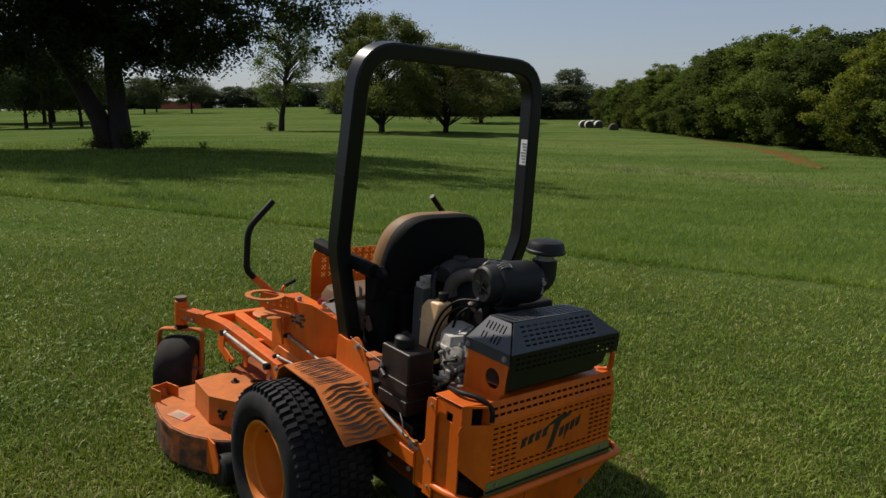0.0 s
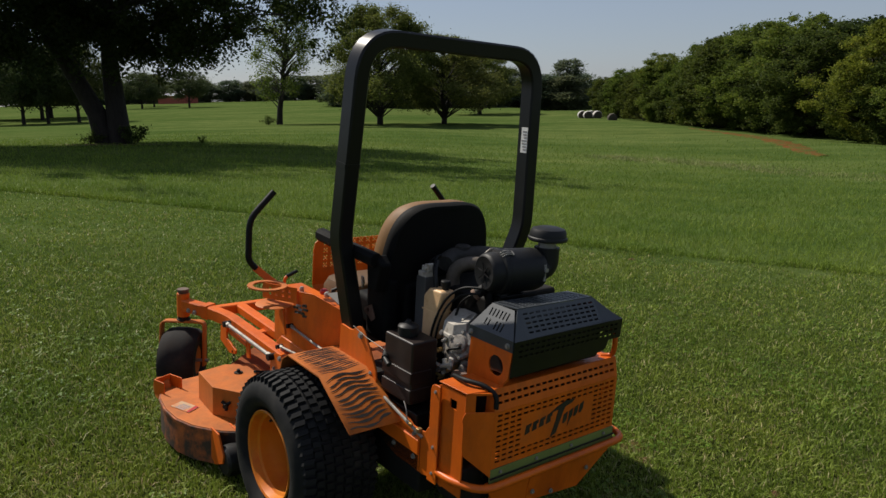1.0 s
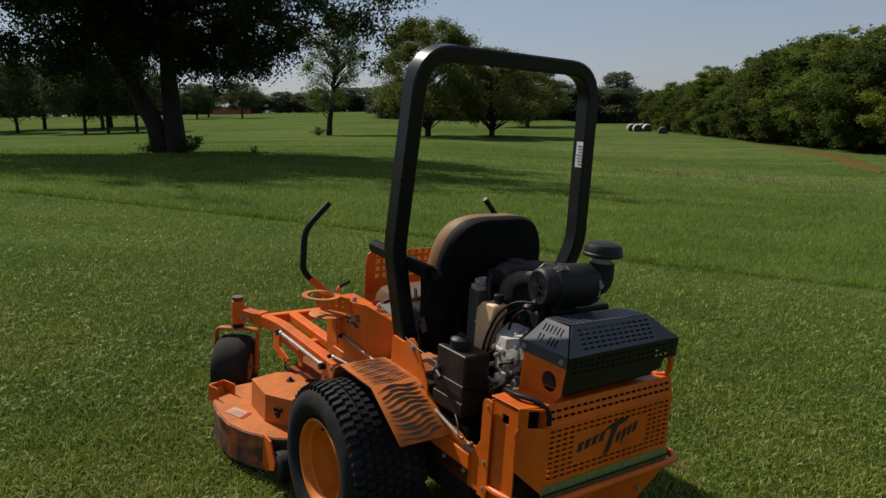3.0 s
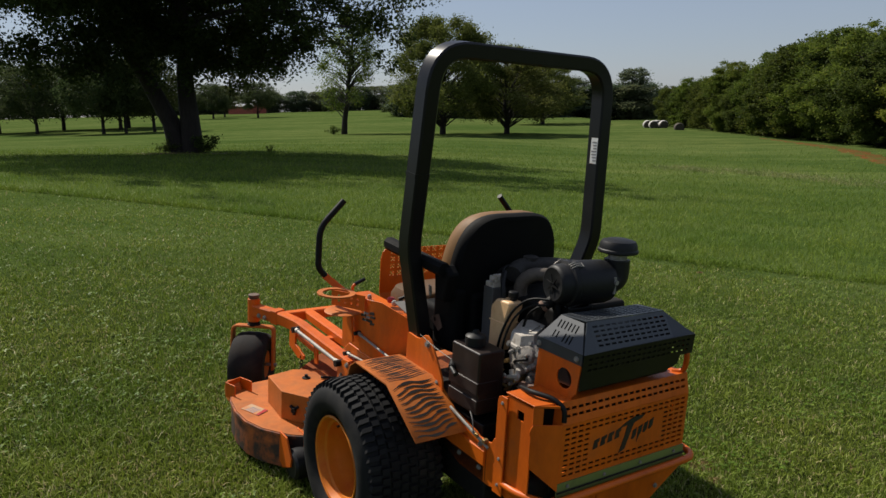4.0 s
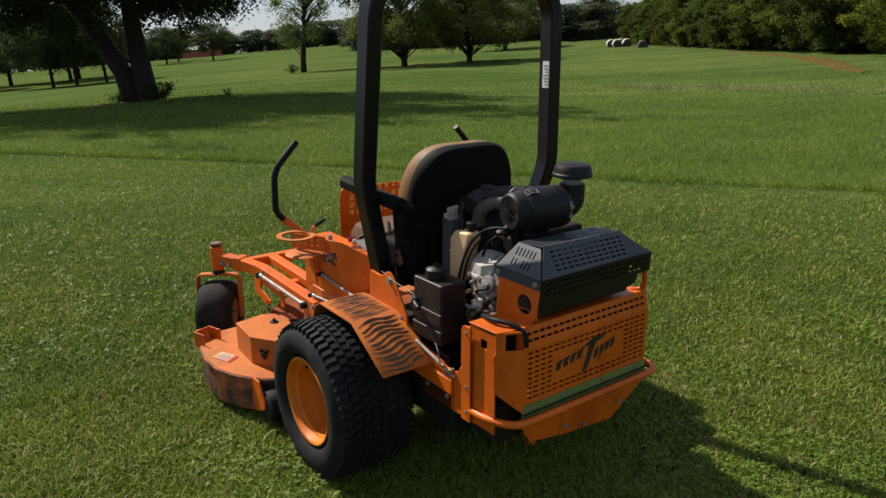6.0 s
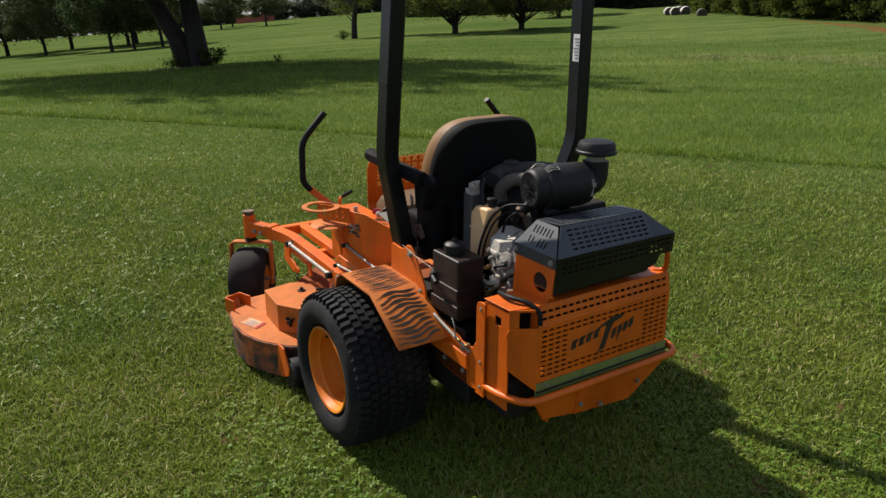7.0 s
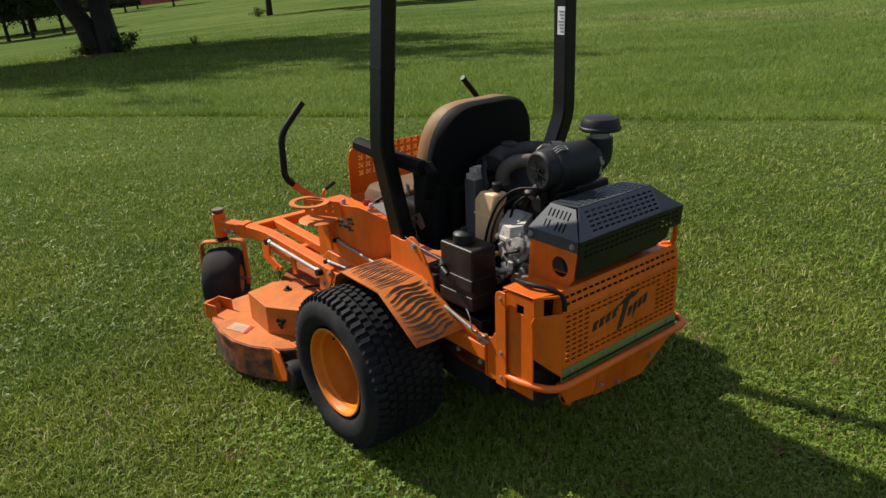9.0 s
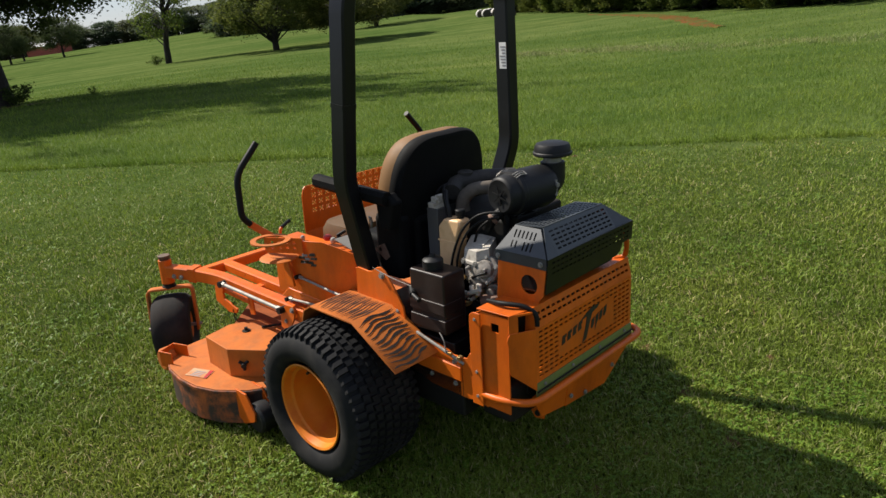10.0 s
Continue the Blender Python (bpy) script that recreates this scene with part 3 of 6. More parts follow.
def tree(label, seed, stems, tall, reach, low, leaf, per, spread, size, limbs, droop=0.05, top_taper=0.5, twigs=5, inner=1, gap=0.0, hang=0, flat=0.6, uneven=1.6):
    """A tree: stems (lines with a radius), limbs that leave them, twigs on these, and leaves in clumps on the twigs."""
    rnd = random.Random(seed)
    root = empty("tree")
    bm, spots = bm_new(), []
    for pts, r in stems:
        limb(bm, pts, r, r * 0.25, 10)
        top = Vector(pts[-1])
        for i in range(limbs):
            f = i / max(1, limbs - 1)
            z = low + (tall - low) * f ** 0.9
            k = min(0.97, max(0.15, z / top.z))
            j = k * (len(pts) - 1)
            a, b = Vector(pts[int(j)]), Vector(pts[min(int(j) + 1, len(pts) - 1)])
            s = a.lerp(b, j - int(j))
            t = i * 2.4 + rnd.uniform(-0.5, 0.5)
            width = reach * (1 - (1 - top_taper) * f ** 1.6) * rnd.uniform(0.75, 1.12) * min(1, 0.55 + f * 2)
            line = wander(rnd, s, (math.cos(t), math.sin(t), 0.25 + 0.5 * f), width, 6, 0.22, droop)
            limb(bm, line, r * 0.28 * (1.1 - 0.6 * f), 0.015, 6)
            spots += line[3:]
            for q in line[inner:]:
                for _ in range(twigs):
                    g = rnd.uniform(0, 6.28)
                    tw = wander(rnd, q, (math.cos(g), math.sin(g), rnd.uniform(-0.3, 0.7)), width * rnd.uniform(0.18, 0.42), 3, 0.3, droop * 1.5)
                    if rnd.random() < 0.4:
                        limb(bm, tw, 0.025, 0.008, 4)
                    if rnd.random() < gap:
                        continue
                    spots += tw[1:]
                    for _ in range(hang):
                        fall = wander(rnd, tw[rnd.randrange(1, 4)], (rnd.uniform(-0.5, 0.5), rnd.uniform(-0.5, 0.5), -0.7), rnd.uniform(0.2, 0.5), 3, 0.25, 0.25)
                        spots += fall[1:]
    part("trunk", bm, BARK, root, smooth=True)
    verts, faces = leaf_cards(spots, per, spread, size, seed, flat, uneven)
    crown = new("crown", numpy_mesh("crown", verts, faces, leaf))
    crown.parent = root
    return tagged(root, label, "tree")


def broadleaf(label, seed, stem, r, tall, reach, low, leaf, clumps, per, size, spread, limbs=0.35, shape=0.75, ragged=0.25):
    """A round-crowned tree: clumps of leaves through a lumpy crown, many of them on limbs that leave the stem."""
    rnd = random.Random(seed)
    root = empty("tree")
    bm, spots = bm_new(), []
    limb(bm, stem, r, r * 0.2, 10)
    top = Vector(stem[-1]).z
    lumps = [(rnd.uniform(0, 6.28), rnd.uniform(0.1, 1.0), rnd.uniform(-1, 1)) for _ in range(9)]
    for _ in range(clumps):
        f = rnd.random() ** 0.85
        t = rnd.uniform(0, 6.28)
        lump = sum(w * max(0.0, math.cos(t - a)) ** 3 * max(0.0, 1 - abs(f - h) * 2.5) for a, h, w in lumps)
        wide = reach * math.sin(math.pi * (0.16 + 0.76 * f)) ** shape * (1 + ragged * lump)
        d = wide * rnd.uniform(0.25, 1.0) ** 0.5
        k = min(0.96, max(0.05, (low + (tall - low) * f) / top)) * (len(stem) - 1)
        axis = Vector(stem[int(k)]).lerp(Vector(stem[min(int(k) + 1, len(stem) - 1)]), k - int(k))
        c = Vector((axis.x + d * math.cos(t), axis.y + d * math.sin(t), low + (tall - low) * f - 0.12 * d + rnd.uniform(-0.3, 0.3)))
        spots.append(c)
        if rnd.random() < limbs:
            start = Vector((axis.x, axis.y, 0)).lerp(Vector((c.x, c.y, 0)), 0.02)
            start.z = max(0.25 * low, c.z - 0.55 * d - 0.3)
            mid = start.lerp(c, 0.5) + Vector((rnd.uniform(-0.2, 0.2), rnd.uniform(-0.2, 0.2), 0.15 * d))
            limb(bm, [start, start.lerp(mid, 0.5), mid, mid.lerp(c, 0.6), c], r * 0.22, 0.015, 5)
    part("trunk", bm, BARK, root, smooth=True)
    verts, faces = leaf_cards(spots, per, spread, size, seed, 0.75, 3.0)
    crown = new("crown", numpy_mesh("crown", verts, faces, leaf))
    crown.parent = root
    return tagged(root, label, "tree")


def straight(h, bend=0.3, seed=1):
    rnd = random.Random(seed)
    return [(rnd.uniform(-bend, bend) * (i / 5), rnd.uniform(-bend, bend) * (i / 5), -0.3 + (h + 0.3) * i / 5) for i in range(6)]


def stand(ob, u, v, turn=0.0, size=1.0, wide=1.0):
    x, y, z = at_uv(u, v)
    return pose(x, y, z, 0, 0, turn) @ Matrix.Diagonal((size * wide, size * wide, size, 1))


# the great cedar with its two stems
big = tree("large dark spreading cedar with two leaning trunks", 11,
           [([(0.16, 0, -0.3), (0.13, 0, 0.8), (0.06, 0.1, 2.0), (0.10, 0.2, 3.6), (0.16, 0.1, 5.6), (0.2, 0, 7.6)], 0.31),
            ([(-0.22, 0.1, -0.3), (-0.38, 0.0, 0.8), (-0.86, -0.2, 2.0), (-1.55, -0.5, 3.6), (-2.1, -0.7, 5.0), (-2.4, -0.9, 6.2)], 0.29)],
           7.4, 5.9, 3.3, LEAF_CEDAR, 42, 0.16, 0.054, 28, 0.04, 0.65, 6, 2, 0.08, 1, 0.9, 0.8)
big.matrix_basis = stand(big, -11.4, 29.7, -35, 1.5)

oak = broadleaf("broad green oak standing alone in the meadow", 21, straight(9, 0.5, 2), 0.30, 10.6, 5.0, 2.3, LEAF_MEADOW, 210, 300, 0.105, 0.40, 0.45, 0.75, 0.5)
oak.matrix_basis = stand(oak, -1.8, 70.0, 40, 1.0, 1.05)
field_tree = broadleaf("dark broadleaf tree with a tall bare trunk", 24, straight(9, 0.4, 6), 0.26, 10.5, 4.6, 3.2, LEAF_FAR_HAZED, 150, 170, 0.15, 0.6)
field_tree.matrix_basis = stand(field_tree, -68, 116, 10, 1.0, 1.1)
bright = broadleaf("light green slender tree with thin foliage", 31, [(0, 0, -0.3), (0.15, 0, 1.5), (0.5, 0.1, 3.5), (0.8, 0.0, 6.0), (1.3, 0.2, 9.0), (1.5, 0.2, 11.5)], 0.34, 12.5, 3.4, 2.6, LEAF_BRIGHT, 110, 110, 0.11, 0.42, 0.8)
bright.matrix_basis = stand(bright, -12.5, 77.7, -35)
wood_a = broadleaf("dense green broadleaf tree at the wood's edge", 41, straight(10, 0.5, 7), 0.3, 11.5, 4.4, 0.8, LEAF_OAK, 250, 190, 0.120, 0.32, 0.3, 0.6, 0.4)
wood_b = broadleaf("sunlit yellow-green tree at the wood's edge", 51, straight(10, 0.6, 9), 0.28, 11.5, 4.0, 0.6, LEAF_BRIGHT, 230, 190, 0.120, 0.31, 0.3, 0.7, 0.5)
wood_c = broadleaf("green tree inside the wood, leaves darkened as shade", 55, straight(10, 0.5, 4), 0.28, 11.5, 4.4, 0.4, LEAF_SHADED, 120, 150, 0.18, 0.5, 0.2, 0.6)
pine = broadleaf("tall dark tree in the far wood", 61, straight(15, 0.3, 3), 0.3, 15.5, 3.0, 0.6, LEAF_HAZED, 130, 90, 0.26, 0.6, 0.1, 0.5, 0.4)
pine.matrix_basis = stand(pine, 40, 172, 0, 0.72, 1.8)

G_MEADOW, G_WOOD, G_FAR = "trees in the meadow", "trees along the wood's edge", "trees of the far wood"
for ob, g in ((big, G_MEADOW), (oak, G_MEADOW), (field_tree, G_MEADOW), (bright, G_MEADOW), (wood_a, G_WOOD), (wood_b, G_WOOD), (wood_c, G_WOOD), (pine, G_FAR)):
    tagged(ob, group=g)
for u, v, t, s, w in ((4.6, 74.5, 70, 0.80, 1.25), (12.5, 112, 200, 0.9, 1.3)):
    copy_thing(oak, stand(oak, u, v, t, s, w))
for u, v, t, s, w in ((-53.8, 109, 140, 1.0, 1.0), (-50.8, 110, 250, 1.0, 0.9), (-47.9, 113.5, 300, 1.05, 0.9), (-60, 128, 50, 1.1, 1.1),
                      (-71, 210, 80, 0.9, 1.2), (-76, 236, 20, 0.9, 1.2), (-58, 210, 220, 0.9, 1.2), (-80, 125, 30, 1.1, 1.2), (-92, 118, 95, 1.1, 1.2), (-64, 140, 15, 1.1, 1.3), (-74, 135, 115, 1.1, 1.2)):
    copy_thing(field_tree, stand(field_tree, u, v, t, s, w))
rnd = random.Random(5)
# the wood's edge: distance along it and height of the front row
EDGE = ((114, 0.95), (108, 0.98), (102, 1.0), (96, 0.95), (90, 1.08), (85, 1.02), (80, 1.24), (76, 1.48), (72, 1.50), (67, 1.34), (63, 1.20), (59, 1.34), (55.5, 1.32), (52, 1.06), (48.5, 1.12), (45, 1.10), (41, 1.15))
wood_a.matrix_basis = stand(wood_a, 33.4, 111, 0, 0.52, 1.3)
wood_b.matrix_basis = stand(wood_b, 33.0, 90, 0, 0.64, 1.2)
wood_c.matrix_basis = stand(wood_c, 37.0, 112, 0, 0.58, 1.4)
for i, (v, size) in enumerate(EDGE):
    front = wood_b if i % 5 in (1, 4) else wood_a
    copy_thing(front, stand(front, 33.2 + rnd.uniform(-0.7, 0.7), v + rnd.uniform(-1, 1), rnd.uniform(0, 360), size * rnd.uniform(0.92, 1.08), rnd.uniform(0.9, 1.1)))
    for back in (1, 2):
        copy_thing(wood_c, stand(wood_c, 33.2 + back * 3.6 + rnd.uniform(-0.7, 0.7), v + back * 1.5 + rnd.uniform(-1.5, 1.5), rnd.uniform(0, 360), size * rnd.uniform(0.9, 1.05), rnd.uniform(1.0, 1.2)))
for i in range(26):
    u = -95 + i * 5.6
    far = 140 if u < -14 else 0
    copy_thing(pine, stand(pine, (u + rnd.uniform(-1.5, 1.5)) * (1.6 if far else 1), 172 + rnd.uniform(-4, 10) + far, rnd.uniform(0, 360), rnd.uniform(0.64, 0.80) * (1.15 if far else 1), rnd.uniform(1.5, 2.0)))
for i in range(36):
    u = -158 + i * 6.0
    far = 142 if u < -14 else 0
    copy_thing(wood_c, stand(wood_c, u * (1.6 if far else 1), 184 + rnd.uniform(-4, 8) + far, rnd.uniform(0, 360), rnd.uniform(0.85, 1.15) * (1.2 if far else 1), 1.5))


def shrub(u, v, seed, size, leaf, label, name="bush"):
    """A low bush of thin stems and small leaves."""
    rnd = random.Random(seed)
    root = empty(name)
    bm, spots = bm_new(), []
    for _ in range(11):
        g = rnd.uniform(0, 6.28)
        line = wander(rnd, (rnd.uniform(-.12, .12), rnd.uniform(-.12, .12), -0.05), (math.cos(g) * 0.7, math.sin(g) * 0.7, 1), rnd.uniform(0.6, 1.1), 5, 0.3, 0.02)
        limb(bm, line, 0.012, 0.004, 5)
        spots += line[2:]
    part("stems", bm, BARK, root, smooth=True)
    verts, faces = leaf_cards(spots, 22, 0.11, 0.055, seed)
    foliage = new("foliage", numpy_mesh("foliage", verts, faces, leaf))
    foliage.parent = root
    root.matrix_basis = stand(root, u, v, 0, size)
    return tagged(root, label, "bush")


shrub(-10.5, 29.2, 3, 0.95, LEAF_OAK, "small leafy bush growing against the cedar's trunk")
shrub(-12.3, 29.4, 4, 0.75, LEAF_OAK, "small leafy bush growing against the cedar's trunk")
shrub(-13.6, 77.0, 6, 1.2, LEAF_OAK, "tangled low bush under a thin tree")
shrub(-8.3, 30.8, 5, 0.32, LEAF_BRIGHT, "tuft of tall weeds standing in the meadow", "weed_tuft")


# ---- hay bales, bare soil, barn ----
def bale(u, v, turn, wrapped, rise=0.36):
    """A round bale: pale net wrap about a hay core whose ends show, coloured dark as shaded."""
    x, y, z = at_uv(u, v)
    root = empty("hay_bale", None, pose(x, y, z + rise, 0, 0, turn))
    for name, prof, mat in (("hay_core", [(0, -0.575), (0.36, -0.59), (0.48, -0.56), (0.515, -0.47), (0.515, 0.47), (0.48, 0.56), (0.36, 0.59), (0, 0.575)], HAY_SHADED),
                            ("net_wrap", [(0.50, -0.53), (0.535, -0.47), (0.54, 0), (0.535, 0.47), (0.50, 0.53)], HAY_WRAP if wrapped else HAY_SHADED)):
        bm = bm_new()
        lathe(bm, prof, (0, 0, 0), (0, 1, 0), 28)
        for vv in bm.verts:
            vv.co += noise.noise_vector(vv.co * 3) * 0.03
        part(name, bm, mat, root, smooth=True)
    return tagged(root, "round hay bale in pale net wrap on the field" if wrapped else "round brown hay bale on the field", "hay bale", "hay bales")


for k in range(2):
    bale(23.65 - 0.40 * k, 90.4 + 1.25 * k, -42, True)
for k in range(2):
    bale(24.85 - 0.4 * k, 90.4 + 1.25 * k, -40, True)
bale(25.0, 84.4, -44, False, 0.22)


def soil_strip(line, wide, label, seed):
    """A bare, ragged strip of soil that follows the ground."""
    rnd = random.Random(seed)
    bm, rows = bm_new(), []
    for i in range(41):
        f = i / 40 * (len(line) - 1)
        a, b = line[int(f)], line[min(int(f) + 1, len(line) - 1)]
        k = f - int(f)
        u, v = a[0] + (b[0] - a[0]) * k, a[1] + (b[1] - a[1]) * k
        w = wide * (0.35 + 0.65 * math.sin(math.pi * i / 40)) * rnd.uniform(0.6, 1.2)
        row = []
        for s in (-1, -0.4, 0.4, 1):
            x, y, z = at_uv(u + s * w, v + s * w * 0.3)
            row.append(bm.verts.new((x, y, z + (0.035 if abs(s) < 0.9 else -0.05))))
        rows.append(row)
    for q, s in zip(rows, rows[1:]):
        for i in range(3):
            bm.faces.new((q[i], q[i + 1], s[i + 1], s[i]))
    return tagged(part("soil_patch", bm, SOIL, None, smooth=True), label, "bare soil", kind="stuff")


soil_strip(((26.9, 66), (26.5, 58), (25.8, 51), (24.0, 44.5), (22.2, 39.3), (20.8, 36), (19.9, 33)), 1.5, "strip of bare red soil beside the wood", 8)


def barn(u, v):
    """A red barn far across the field."""
    root = empty("barn")
    bm = bm_new()
    prism(bm, [(-4.5, -0.5), (4.5, -0.5), (4.5, 3.2), (0, 5.4), (-4.5, 3.2)], "y", -6, 6)
    part("wall", bm, BARN_RED, root)
    for s in (-1, 1):
        bm = bm_new()
        plate(bm, [(s * 4.9, -6.4, 3.03), (s * 4.9, 6.4, 3.03), (0, 6.4, 5.45), (0, -6.4, 5.45)], 0.12)
        part("roof", bm, ROOF_GREY, root, "grey metal roof sheet")
    bm = bm_new()
    box(bm, (-1.5, -6.08, -0.3), (1.5, -6.02, 2.8))
    part("door", bm, BARN_RED, root)
    x, y, z = at_uv(u, v)
    root.matrix_basis = pose(x, y, z, 0, 0, 35)
    return tagged(root, "red barn with a grey metal roof beyond the field", "barn")


barn(-87, 300)


def dirt_patch(x, y, size, seed):
    """A worn spot of brown earth and dry clippings in the lawn."""
    rnd = random.Random(seed)
    bm = bm_new()
    ring, mid = [], bm.verts.new((x, y, float(height(np.float64(x), np.float64(y))) + 0.016))
    for i in range(14):
        a = 2 * math.pi * i / 14
        d = size * rnd.uniform(0.5, 1.15)
        px, py = x + d * math.cos(a) * 1.3, y + d * math.sin(a) * 0.7
        ring.append(bm.verts.new((px, py, float(height(np.float64(px), np.float64(py))) + 0.003)))
    for i in range(14):
        bm.faces.new((mid, ring[i], ring[(i + 1) % 14]))
    return tagged(part("dirt_patch", bm, EARTH, None), "small worn patch of brown earth in the lawn", "bare soil", kind="stuff")


EARTH = worn("brown_earth", (0.10, 0.058, 0.026), (0.06, 0.055, 0.020), 0.95, dirt_scale=30, grain=60, grain_bump=0.8, gloss=0.1)
for i, (x, y, d) in enumerate(((1.03, -0.17, 0.09), (0.41, -0.95, 0.07), (0.66, -0.64, 0.05), (0.95, -0.3, 0.05), (1.19, -0.81, 0.05), (-0.17, -0.71, 0.05), (4.76, 2.68, 0.05), (-1.11, 0.35, 0.05))):
    dirt_patch(x, y, d, i)
for i, (u, v, d) in enumerate(((-11.0, 28.6, 1.2), (-12.2, 28.9, 0.9), (-9.9, 28.9, 0.7))):
    x, y, z = at_uv(u, v)
    dirt_patch(x, y, d, 20 + i)


# ---- the mower ----
# its own axes: x to its right, y ahead, z up from the tips of the grass, under the rear axle's middle
LIE = Matrix(((0.99792, 0.00145, 0.06441), (0.00145, 0.99899, -0.0448), (-0.06441, 0.0448, 0.99692))).to_4x4()
mower = tagged(empty("zero_turn_mower", None, LIE), "orange zero-turn riding mower with black roll bar parked on grass", "riding mower")


def bolt_mesh():
    bm = bm_new()
    cyl(bm, (0, 0, 0), (0, 0, 0.003), 0.0125, seg=14)
    cyl(bm, (0, 0, 0.003), (0, 0, 0.0095), 0.0085, seg=6)
    me = bpy.data.meshes.new("bolt")
    bm.to_mesh(me)
    bm.free()
    me.materials.append(STEEL)
    return me


BOLT = bolt_mesh()


def bolt(parent, place, way, size=1.0):
    ob = new("bolt", BOLT)
    ob.parent = parent
    a, b, w = axis_frame(way)
    m = Matrix((a, b, w)).transposed().to_4x4()
    m.translation = place
    ob.matrix_basis = m @ Matrix.Diagonal((size, size, size, 1))
    return ob


# roll bar: two legs and a top bow of square tube
ROPS = [(-0.384, 0.190, 0.665), (-0.438, 0.223, 1.045), (-0.438, 0.122, 1.79), (0.460, 0.158, 1.79), (0.460, 0.152, 1.05), (0.385, 0.24, 0.665)]
sec = rect(0.078, 0.062, 0.007)
pts = [Vector(ROPS[0])] + fillet(ROPS[:3], 0.05, 4)[1:-1] + fillet(ROPS[1:5], 0.15, 8)[1:-1] + fillet(ROPS[3:], 0.05, 4)[1:]
roll_bar = part("roll_bar", sweep(bm_new(), pts, sec, up=(1, 0, 0)), BLACK_PAINT, mower, "black square-tube roll bar", smooth=True)
for s in (-1, 1):
    bm = bm_new()
    prism(bm, [(0.232, 0.48), (0.222, 0.700), (0.212, 0.706), (0.150, 0.702), (0.128, 0.706), (0.100, 0.726), (0.078, 0.732), (0.054, 0.720), (0.008, 0.660), (-0.034, 0.595), (-0.05, 0.48)], "x", s * 0.421, s * 0.429)
    prism(bm, [(0.232, 0.48), (0.232, 0.698), (0.225, 0.698), (0.225, 0.48)], "x", s * 0.33, s * 0.4205)
    gusset = part("roll_bar_bracket", bm, ORANGE, mower, bevel=0.002)
    bolt(gusset, (s * 0.429, 0.070, 0.700), (s, 0, 0), 1.1)
    bolt(gusset, (s * 0.429, 0.0, 0.570), (s, 0, 0), 0.9)
bm = bm_new()
sweep(bm, [Vector((-0.438, 0.1855, 1.322)), Vector((-0.438, 0.1835, 1.338))], rect(0.082, 0.066, 0.008), up=(1, 0, 0))
part("weld_band", bm, BLACK_PAINT, roll_bar)
bm = bm_new()
box(bm, (0.4272, 0.128, 1.375), (0.4288, 0.166, 1.485))
sticker = part("sticker", bm, STICKER, roll_bar, "white paper sticker with grey print")
for i in range(7):
    bm = bm_new()
    z = 1.385 + i * 0.013
    box(bm, (0.4262, 0.132, z), (0.4271, 0.150 + 0.004 * (i * 5 % 4), z + 0.006))
    part("print_line", bm, PRINT_GREY, sticker)


# rear wheels
def tread_block_mesh(x, w, l, skew):
    """One rubber block of the tread, at the top of the tyre."""
    bm = bm_new()
    R, h = 0.2975, 0.0115
    z0 = R - 0.28 * max(0.0, abs(x) - 0.09) ** 1.3
    tilt = 0.35 * max(0.0, abs(x) - 0.07) / 0.07 * (1 if x > 0 else -1)
    lo, hi = [], []
    for sx, sy in ((-1, -1), (1, -1), (1, 1), (-1, 1)):
        px, py = x + sx * w / 2 + skew * sy * l / 2, sy * l / 2
        dz = -tilt * sx * w / 2
        lo.append(bm.verts.new((px, py, z0 + dz - 0.012)))
        hi.append(bm.verts.new((px - sx * 0.002 * 1.0, py - sy * 0.002, z0 + dz + h)))
    bm.faces.new(hi)
    for i in range(4):
        j = (i + 1) % 4
        bm.faces.new((lo[i], lo[j], hi[j], hi[i]))
    me = bpy.data.meshes.new("tread_block")
    bmesh.ops.recalc_face_normals(bm, faces=bm.faces)
    bm.to_mesh(me)
    bm.free()
    me.materials.append(RUBBER)
    return me


TREAD_ROWS = tuple((-0.1295 + 0.037 * k, 0.0305 if 0 < k < 7 else 0.038, 0.0235 if 0 < k < 7 else 0.021, 0.07 * (1 if k % 2 else -1) if 0 < k < 7 else 0.30 * (1 if k < 3 else -1)) for k in range(8))
TREAD = [tread_block_mesh(*r) for r in TREAD_ROWS]


